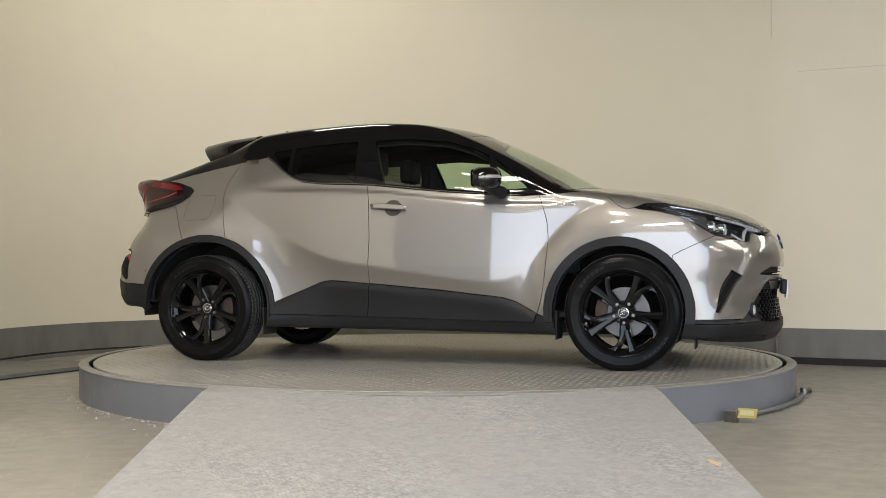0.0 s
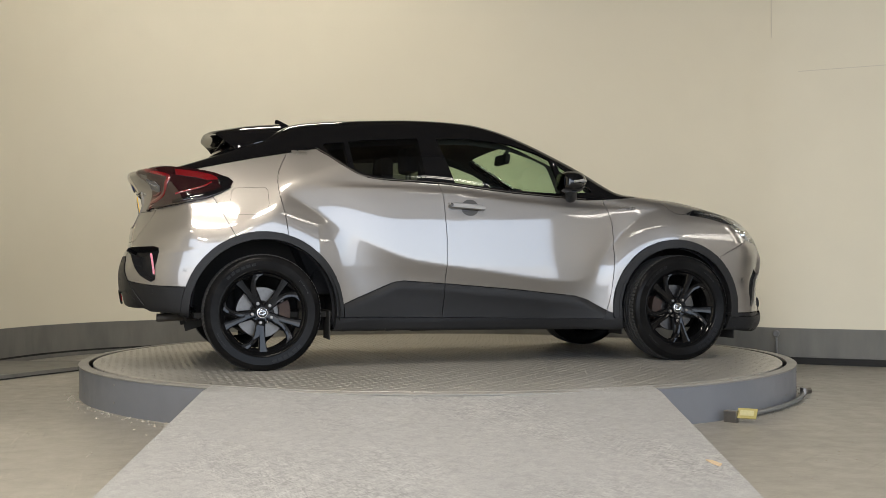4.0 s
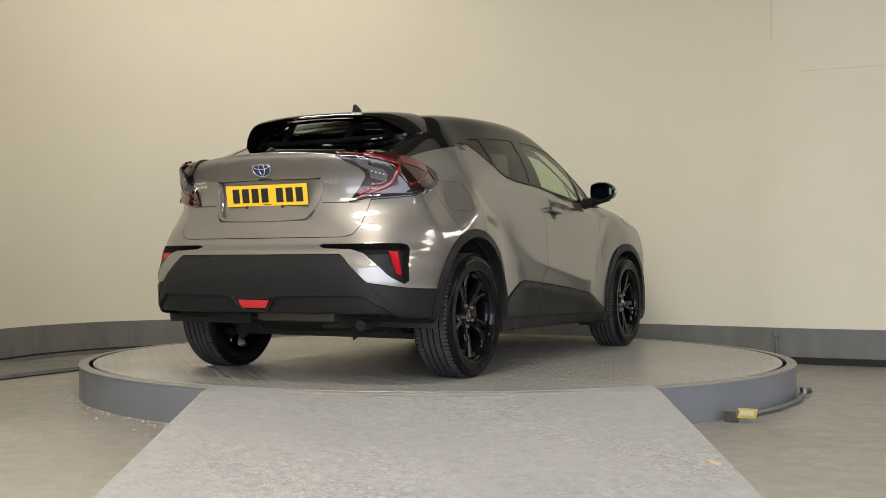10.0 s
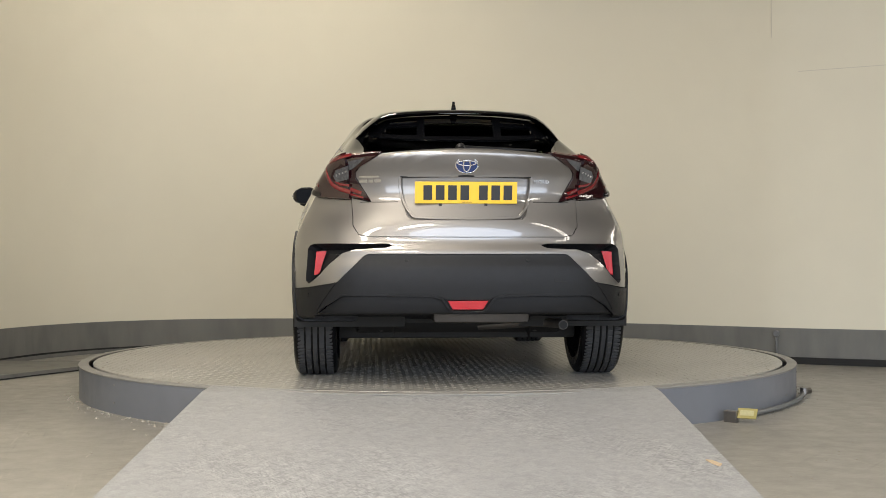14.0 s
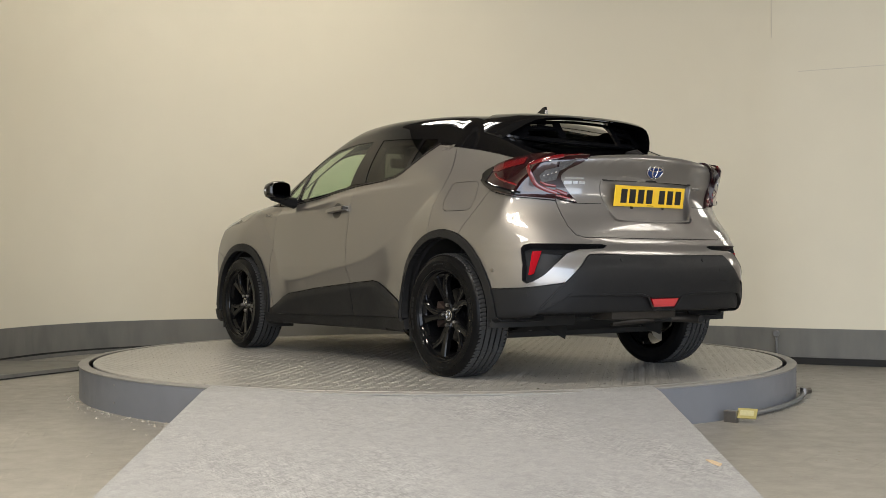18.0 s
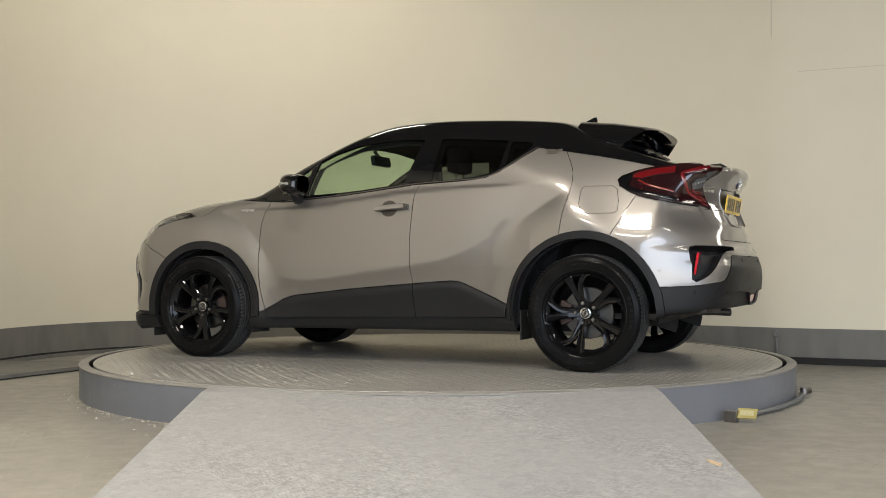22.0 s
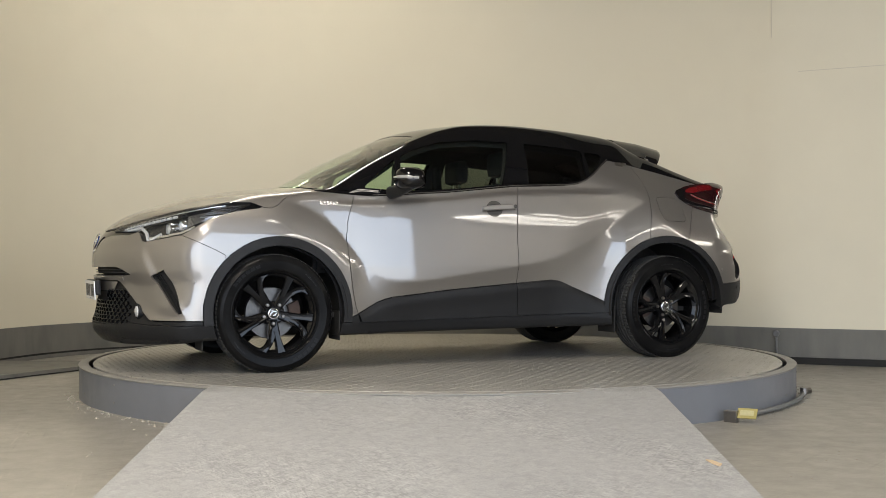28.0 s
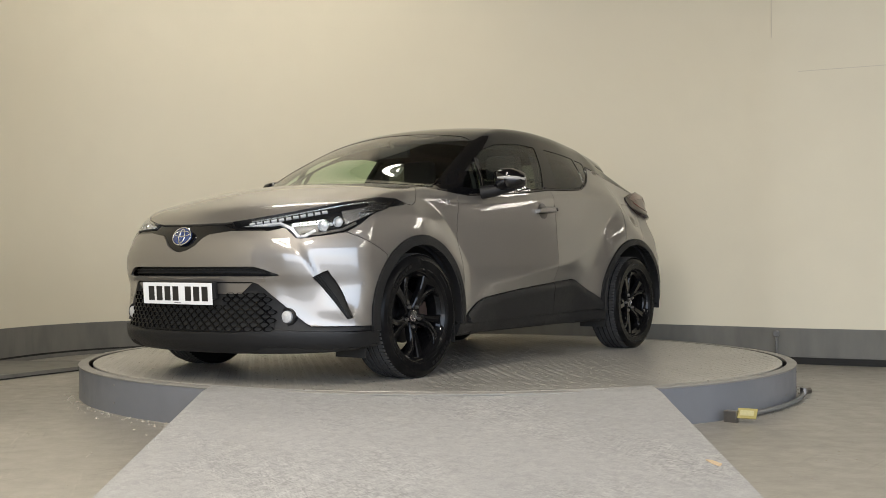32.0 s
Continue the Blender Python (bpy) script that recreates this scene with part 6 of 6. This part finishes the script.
# headlamp insides and front lamps
BEZEL = mat("satin_bezel", (0.42, 0.42, 0.43), rough=0.25, metal=0.9, noise_amt=0.1)
for s in (1, -1):
    lamp = child_named("headlamp", s)
    dg = lambda u, v, s=s: on_diag(u, v, s)
    for k in range(11):
        w = -1.70 + 0.052 * k
        zz = float(np.interp(w, [-1.717, -1.478, -1.237, -1.1], [0.823, 0.850, 0.882, 0.90]))
        strip("daytime_led", [(w - 0.019, zz - 0.003), (w + 0.019, zz + 0.002)], dg, 0.016, 0.006, LAMPWHITE, lamp, push=-0.022)
    strip("light_guide", [(-1.80, 0.808), (-1.62, 0.822), (-1.5, 0.832), (-1.42, 0.80), (-1.375, 0.757), (-1.33, 0.76), (-1.25, 0.79)], dg, 0.02, 0.006, LAMPWHITE, lamp, push=-0.03)
    strip("bezel_blade", [(-1.36, 0.765), (-1.2, 0.775), (-1.05, 0.795), (-0.95, 0.83)], dg, 0.02, 0.006, SILVERLAMP, lamp, push=-0.03)
    for w, zz, r in ((-1.17, 0.83, 0.034), (-1.06, 0.848, 0.03)):
        p, nn = on_diag(w, zz, s, -0.05)
        d = Vector((1, 0.25 * s, 0.05)).normalized()
        bm = bmesh.new()
        lathe(bm, [(r, -0.02), (r, 0.03), (r * 0.9, 0.034), (r * 0.82, 0.02)], 28, "x")
        o = part("lamp_pod", bm, SILVERLAMP, lamp, smooth=True, angle=40)
        seat = Matrix.Translation(p) @ d.to_track_quat("X", "Z").to_matrix().to_4x4()
        o.matrix_local = seat
        bm = bmesh.new()
        lathe(bm, [(r * 0.84, 0.016), (r * 0.6, 0.03), (r * 0.3, 0.036), (0.0, 0.038)], 28, "x")
        o2 = part("projector_lens", bm, LAMPWHITE, lamp, smooth=True)
        o2.matrix_local = seat
    patch("bezel_plate", [(-1.03, 0.822), (-0.92, 0.855), (-0.80, 0.892), (-0.66, 0.925), (-0.70, 0.945), (-0.90, 0.922), (-1.06, 0.898)], dg, 0.004, BEZEL, lamp, push=-0.03, label="bright bezel plate", fine=0.05)
    strip("chrome_edge", [tuple(q) for q in smooth_curve([(-1.70, 0.834), (-1.478, 0.861), (-1.237, 0.894), (-0.98, 0.930), (-0.80, 0.948)], 3)], dg, 0.008, 0.003, SILVERLAMP, lamp, push=-0.012, label="thin chrome edge")
    for k in range(5):
        z0 = 0.878 + 0.013 * k
        strip("bezel_fin", [(-0.93 + 0.02 * k, z0), (-0.83 + 0.03 * k, z0 + 0.012), (-0.72 + 0.02 * k, z0 + 0.02)], dg, 0.004, 0.006, SILVERLAMP, lamp, push=-0.012)
    # fog lamp in a round bezel
    p, nn = on_end(0.592, 0.347, True)
    p.y, nn.y = p.y * s, nn.y * s
    d = Vector((1, 0.12 * s, 0)).normalized()
    bm = bmesh.new()
    lathe(bm, [(0.048, -0.03), (0.046, -0.004), (0.042, 0.0), (0.036, -0.002), (0.032, -0.01)], 32, "x")
    o = part("fog_lamp", bm, PLASTIC, car, smooth=True, angle=40)
    o.matrix_local = Matrix.Translation(p - nn * 0.005) @ d.to_track_quat("X", "Z").to_matrix().to_4x4()
    bm = bmesh.new()
    lathe(bm, [(0.032, -0.01), (0.029, 0.004), (0.016, 0.009), (0.0, 0.010)], 28, "x")
    o2 = part("fog_lens", bm, LAMPWHITE, o, "clear faceted lens", smooth=True, angle=20)
    front_at = lambda u, v, s=s: (lambda r: (Vector((r[0].x, r[0].y * s, r[0].z)), Vector((r[1].x, r[1].y * s, r[1].z))))(on_end(u, v, True))
    strip("bumper_seam", [(0.53, 0.562), (0.60, 0.560), (0.66, 0.559), (0.705, 0.557)], front_at, [0.014, 0.010, 0.008, 0.008], 0.0012, DARK, car, label="thin dark line between the slot and the side vent")
    # fins in the bumper slash
    for k in range(3):
        off = 0.012 * (k - 1)
        strip("vent_fin", [(0.715 + off, 0.545), (0.77 + off * 0.6, 0.45), (0.825 + off * 0.2, 0.35)], lambda u, v, s=s: (lambda r: (Vector((r[0].x, r[0].y * s, r[0].z)), Vector((r[1].x, r[1].y * s, r[1].z))))(on_end(u, v, True)),
              0.004, 0.004, PLASTIC, car, push=-0.02)

# honeycomb of the lower grille: cells laid on the recessed surface
hexes = bmesh.new()
cw, ch = 0.052, 0.021
for r in range(9):
    for c in range(-11, 12):
        y = c * cw + (cw / 2 if r % 2 else 0)
        z = 0.285 + r * ch
        lim = 0.53 if z < 0.36 else 0.53 - (z - 0.36) * 0.5
        if abs(y) > lim or (abs(y) < 0.275 and z > 0.405):
            continue
        ring = []
        for du, dv in ((-0.027, 0), (-0.014, 0.0125), (0.014, 0.0125), (0.027, 0), (0.014, -0.0125), (-0.014, -0.0125)):
            p, nn = on_end(y + du, z + dv, True, 0.003)
            q, _ = on_end(y + du * 0.87, z + dv * 0.83, True, 0.003)
            ring.append((hexes.verts.new(p), hexes.verts.new(q), hexes.verts.new(q - Vector((0.014, 0, 0)))))
        for i in range(6):
            a, b = ring[i], ring[(i + 1) % 6]
            hexes.faces.new((a[0], b[0], b[1], a[1]))
            hexes.faces.new((a[1], b[1], b[2], a[2]))
tagged(part("grille_mesh", hexes, RIM, car, "black honeycomb grille"), kind="stuff")
patch("grille_back", [(-0.55, 0.275), (0.55, 0.275), (0.53, 0.36), (0.45, 0.475), (-0.45, 0.475), (-0.53, 0.36)], lambda u, v: on_end(u, v, True), 0.002, DARK, car, push=-0.011, fine=0.06)
patch("grille_panel", [(-0.43, 0.512), (0.43, 0.512), (0.37, 0.460), (-0.37, 0.460)], lambda u, v: on_end(u, v, True), 0.003, PAINT, car, push=-0.003, fine=0.05, label="body-coloured panel behind the plate")
strip("bumper_ledge", [(-0.50, 0.530), (-0.25, 0.532), (0.0, 0.532), (0.25, 0.532), (0.50, 0.530)], lambda u, v: on_end(u, v, True), 0.022, 0.008, PAINT, car, push=-0.002, label="raised ledge under the slot")
for k in range(2):
    strip("slot_blade", [(-0.5, 0.560 + 0.018 * k), (-0.25, 0.562 + 0.018 * k), (0, 0.562 + 0.018 * k), (0.25, 0.562 + 0.018 * k), (0.5, 0.560 + 0.018 * k)], lambda u, v: on_end(u, v, True), 0.004, 0.004, PLASTIC, car, push=-0.02)


# ---- inside and underneath ----
def seat(x, y, w, back):
    bm = bmesh.new()
    box(bm, x - 0.05, x + 0.48, y - w / 2, y + w / 2, 0.42, 0.58, bevel=0.05)
    st = part("seat", bm, SEAT, car, "dark cloth seat", smooth=True, angle=40)
    bm = bmesh.new()
    box(bm, -0.07, 0.07, -w / 2 + 0.02, w / 2 - 0.02, 0.0, 0.62, bevel=0.055, m=Matrix.Translation((x, y, 0.55)) @ pose(0, 0, 0, 0, -back, 0))
    part("seat_back", bm, SEAT, st, smooth=True, angle=40)
    return st


def headrest(x, y, z, parent, w=0.25):
    bm = bmesh.new()
    box(bm, x - 0.05, x + 0.05, y - w / 2, y + w / 2, z, z + 0.17, bevel=0.045)
    h = part("headrest", bm, SEAT, parent, smooth=True, angle=40)
    for d in (-0.05, 0.05):
        bm = bmesh.new()
        tube(bm, [(x, y + d, z - 0.06), (x, y + d, z + 0.03)], 0.006, 8)
        part("headrest_post", bm, STEEL, h, smooth=True)


for y in (0.36, -0.36):
    st = seat(-0.12, y, 0.50, 20)
    headrest(-0.34, y, 1.19, st)
rb = seat(-0.95, 0.0, 1.2, 24)
for y in (0.36, -0.36):
    headrest(-1.2, y, 1.10, rb)
bm = bmesh.new()
prism(bm, [(1.02, 0.98), (0.78, 1.01), (0.62, 0.98), (0.56, 0.88), (0.60, 0.62), (1.05, 0.55)], -0.70, 0.70, "y")
bmesh.ops.bevel(bm, geom=bm.edges[:], offset=0.02, segments=2, affect="EDGES")
part("dashboard", bm, SEAT, car, "black moulded dashboard", smooth=True, angle=40)
bm = bmesh.new()
m = Matrix.Translation((0.47, -0.36, 0.93)) @ pose(0, 0, 0, 0, -25, 0)
pts = [m @ Vector((0, 0.185 * math.cos(t), 0.185 * math.sin(t))) for t in (2 * math.pi * i / 32 for i in range(33))]
tube(bm, pts, 0.015, 8)
wheel_s = part("steering_wheel", bm, SEAT, car, smooth=True)
bm = bmesh.new()
box(bm, -0.02, 0.06, -0.08, 0.08, -0.07, 0.07, bevel=0.02, m=m)
box(bm, -0.01, 0.01, -0.18, 0.18, -0.02, 0.015, m=m)
part("wheel_boss", bm, SEAT, wheel_s)
bm = bmesh.new()
box(bm, -0.02, 0.02, -0.12, 0.12, -0.035, 0.035, bevel=0.015, m=Matrix.Translation((0.42, 0.0, 1.335)) @ pose(0, 0, 0, 0, 10, 0))
tube(bm, [(0.43, 0, 1.36), (0.47, 0, 1.41)], 0.012, 8)
part("rear_view_mirror", bm, SEAT, car, smooth=True, angle=40)
part("cabin_floor", boxes((-1.7, 1.05, -0.74, 0.74, 0.30, 0.33)), DARK, car)
part("parcel_shelf", boxes((-1.75, -1.28, -0.55, 0.55, 1.02, 1.04)), SEAT, car)
for y in (-0.5, 0.5):
    bm = bmesh.new()
    tube(bm, [(-0.36, y * 1.42, 0.7), (-0.33, y * 1.36, 1.1), (-0.3, y * 1.29, 1.34)], 0.035, 6)
    part("belt_pillar", bm, SEAT, car, smooth=True)

# underneath: axle beam, exhaust, tank, arms
bm = bmesh.new()
box(bm, -1.42, -1.30, -0.66, 0.66, 0.20, 0.29, bevel=0.02)
part("axle_beam", bm, DARK, car, smooth=True, angle=40)
bm = bmesh.new()
box(bm, -1.88, -1.58, -0.34, 0.16, 0.305, 0.39, bevel=0.03)
part("exhaust_box", bm, DULLSTEEL, car, "dull steel silencer", smooth=True, angle=40)
bm = bmesh.new()
tube(bm, [(-1.60, -0.1, 0.28), (-1.70, -0.42, 0.30), (-1.80, -0.50, 0.30), (-1.90, -0.51, 0.296)], 0.025, 12)
pipe = part("exhaust_pipe", bm, DULLSTEEL, car, smooth=True, angle=60)
bm = bmesh.new()
tube(bm, [(-1.898, -0.51, 0.296), (-1.903, -0.51, 0.296)], 0.021, 16)
part("tip_bore", bm, DARK, pipe)
bm = bmesh.new()
box(bm, -1.2, -0.45, -0.6, 0.6, 0.21, 0.30, bevel=0.03)
part("fuel_tank", bm, DARK, car, smooth=True, angle=40)
bm = bmesh.new()
box(bm, -0.4, 1.0, -0.62, 0.62, 0.20, 0.28, bevel=0.02)
part("under_tray", bm, DARK, car)
bm = bmesh.new()
box(bm, 1.05, 1.95, -0.5, 0.5, 0.185, 0.26, bevel=0.02)
part("engine_tray", bm, DARK, car)
for y in (0.42, -0.42):
    bm = bmesh.new()
    tube(bm, [(-1.5, y, 0.25), (-1.56, y, 0.33), (-1.66, y * 0.9, 0.29)], 0.014, 8)
    part("damper_link", bm, STEEL, car, smooth=True)
    bm = bmesh.new()
    tube(bm, [(-1.45, y * 1.25, 0.24), (-1.50, y * 1.2, 0.5)], 0.035, 10)
    part("spring", bm, DARK, car, smooth=True)
    for xm, z0 in ((0.93, 0.2), (-0.93, 0.2), (1.72, 0.16)):
        bm = bmesh.new()
        box(bm, xm - 0.004, xm + 0.004, y * 1.75 - 0.1, y * 1.75 + 0.1, z0 - 0.03, z0 + 0.14, bevel=0.002)
        part("mud_flap", bm, DARK, car)


# ---- small things round the turntable ----
bm = bmesh.new()
box(bm, -0.035, 0.035, -0.02, 0.02, 0.0, 0.06, bevel=0.004)
sb = thing("sensor_box", "grey metal sensor bracket with a yellow warning label", "sensor box", (1.50, -1.86, 0.0))
sb.rotation_euler[2] = radians(-38)
part("bracket", bm, STEEL, sb)
LABEL_Y = mat("yellow_label", (0.30, 0.25, 0.07), rough=0.5, noise_amt=0.2, noise_scale=60)
bm = bmesh.new()
box(bm, 0.0, 0.10, -0.004, 0.004, 0.0, 0.06, bevel=0.002, m=Matrix.Translation((0.03, -0.01, 0.025)) @ pose(0, 0, 0, -40, 0, 8))
part("label_plate", bm, LABEL_Y, sb, "yellow label plate")
bm = bmesh.new()
box(bm, 0.015, 0.085, -0.0055, -0.0042, 0.015, 0.046, m=Matrix.Translation((0.03, -0.01, 0.025)) @ pose(0, 0, 0, -40, 0, 8))
part("label_panel", bm, mat("faded_yellow_label", (0.42, 0.38, 0.20), rough=0.6, noise_amt=0.3, noise_scale=80), sb)
cable = bmesh.new()
pts = [((RO + 0.035) * math.cos(radians(d)), (RO + 0.035) * math.sin(radians(d)), 0.018) for d in range(-47, -15, 3)]
tube(cable, pts, 0.014, 8)
CABLE = mat("grey_cable", (0.13, 0.13, 0.125), rough=0.6, noise_amt=0.3)
cb = tagged(part("floor_cable", cable, CABLE, smooth=True), "grey armoured cable lying round the turntable foot", "cable")
cn = thing("cable_gland", "small metal cable gland on the floor", "cable gland", (2.262, -0.685, 0.0))
bm = bmesh.new()
tube(bm, [(0, 0, 0.02), (0.05, 0.03, 0.025)], 0.02, 10)
part("gland_body", bm, STEEL, cn, smooth=True, angle=40)
bm = bmesh.new()
box(bm, -0.012, 0.012, -0.03, 0.03, 0.0, 0.045, bevel=0.004)
part("gland_clip", bm, STEEL, cn)

# conduit with a round box on the wall foot
con = thing("conduit", "grey conduit with a round junction box on the plinth", "conduit", (2.80, 1.565, 0.0))
con.rotation_euler[2] = radians(-28)
bm = bmesh.new()
tube(bm, [(0, -0.025, 0.03), (0, -0.025, 0.24)], 0.009, 10)
part("pipe", bm, CABLE, con, smooth=True)
bm = bmesh.new()
lathe(bm, [(0.026, 0.0), (0.026, -0.03), (0.02, -0.036), (0.0, -0.036)], 20, centre=(0, -0.012, 0.245))
part("junction_box", bm, CABLE, con, smooth=True, angle=40)

# raised kerb strip along the foot of the plinth, dark trunking on the far side
kerb_line = [(-3.5, -1.6), (-3.3, -0.7), (-3.12, 0.1), (-2.95, 0.5), (-2.78, 0.85), (-2.66, 1.15), (-2.6, 1.45)]
back_line = [(-3.94, -1.6), (-3.87, -0.7), (-3.80, 0.1), (-3.74, 0.5), (-3.68, 0.85), (-3.63, 1.15), (-3.57, 1.45)]
bm = bmesh.new()
prism(bm, kerb_line + back_line[::-1], 0.0005, 0.035)
tagged(part("kerb", bm, PLINTH), "low dark concrete kerb along the wall foot", "kerb", kind="structure")
# a dark ribbon on the plinth's face draws its shadow gap
gap = [p for p in offset_line(WALL_LINE, -0.0135) if p[0] < -2.2 and -1.7 < p[1]]
tagged(part("plinth_gap", ribbon(bmesh.new(), gap, 0.034, 0.050, 0.001), DARK), "dark strip drawn for the shaded gap under the plinth", "gap", kind="structure")
# likewise the shadow line along the kerb's foot, as a dark strip
tagged(part("kerb_gap", ribbon(bmesh.new(), [(a + 0.002, b) for a, b in kerb_line], 0.0005, 0.010, 0.0015), DARK), "dark strip drawn for the shaded gap under the kerb", "gap", kind="structure")
tr = [p for p in offset_line(WALL_LINE, -0.05) if p[0] > 2.55]
bm = bmesh.new()
ribbon(bm, tr, 0.0005, 0.055, 0.03)
tagged(part("trunking", bm, DARK), "black cable trunking along the wall foot", "trunking", kind="structure")

# chipped paint on the ramp edge, a hairline crack and a joint in the wall
bm = bmesh.new()
prism(bm, [(0.0, 0.0), (0.022, -0.012), (0.045, -0.06), (0.03, -0.085), (0.012, -0.05)], 0.0, 0.004)
CHIP = mat("bare_board_chip", (0.55, 0.42, 0.27), rough=0.8, noise_amt=0.3)
ch = part("paint_chip", bm, CHIP, ramp, "bare chipped patch")
ch.location = (0.985, -3.42, ramp_z(-3.42) + 0.0025)
ch.rotation_euler[0] = math.atan(0.2 / 2.03)

SCUFF = mat("wall_joint_grey", (0.56, 0.505, 0.405), rough=0.8, noise_amt=0.2, noise_scale=8)
crack = [p for p in offset_line(WALL_LINE, -0.0015) if 2.9 < p[0] < 3.6]
tagged(part("wall_crack", ribbon(bmesh.new(), crack, 2.40, 2.406, 0.001), SCUFF), "hairline crack in the wall paint", "crack", kind="structure")
tagged(part("wall_joint", ribbon(bmesh.new(), [(2.774, 1.596), (2.780, 1.593)], 2.7, 3.9, 0.001), SCUFF), "faint upright board joint in the wall", "joint", kind="structure")

# crumbs of plaster and grit round the turntable foot and over the floor
rng = random.Random(11)
verts, faces = [], []
for k in range(420):
    if k < 230:
        a = radians(rng.choice((rng.uniform(-168, -118), rng.uniform(-52, -5))))
        r = RO + 0.006 + abs(rng.gauss(0, 0.05))
        cx, cy, size = r * math.cos(a), r * math.sin(a), rng.uniform(0.003, 0.009)
    else:
        cx, cy, size = rng.uniform(1.3, 3.4) * rng.choice((-1, 1)), rng.uniform(-4.6, 0.6), rng.uniform(0.002, 0.007)
        if math.hypot(cx, cy) < RO + 0.01:
            continue
    n, t0 = len(verts), rng.uniform(0, 6.28)
    for i in range(4):
        t = t0 + i * 1.57
        verts.append((cx + size * rng.uniform(0.6, 1.6) * math.cos(t), cy + size * rng.uniform(0.5, 1.2) * math.sin(t), 0.0003))
    verts.append((cx, cy, size * 0.8))
    faces += [(n + i, n + (i + 1) % 4, n + 4) for i in range(4)]
me = bpy.data.meshes.new("floor_debris")
me.from_pydata(verts, [], faces)
me.materials.append(mat("plaster_crumbs", (0.34, 0.315, 0.27), rough=0.9, noise_amt=0.5, noise_scale=3, second=(0.12, 0.10, 0.08)))
tagged(new("floor_debris", me), "pale plaster crumbs and grit scattered on the floor", "debris", kind="stuff")


def motions():
    rows_car, rows_deck = [], []
    for t, deg in TURNS:
        c, s = math.cos(radians(deg)), math.sin(radians(deg))
        rows_car.append((t, pose(c * CAR_OFF[0] - s * CAR_OFF[1], s * CAR_OFF[0] + c * CAR_OFF[1], DECK, 0, 0, deg)))
        rows_deck.append((t, pose(0, 0, DECK, 0, 0, deg)))
    walk(car, rows_car)
    walk(deck, rows_deck)


motions()
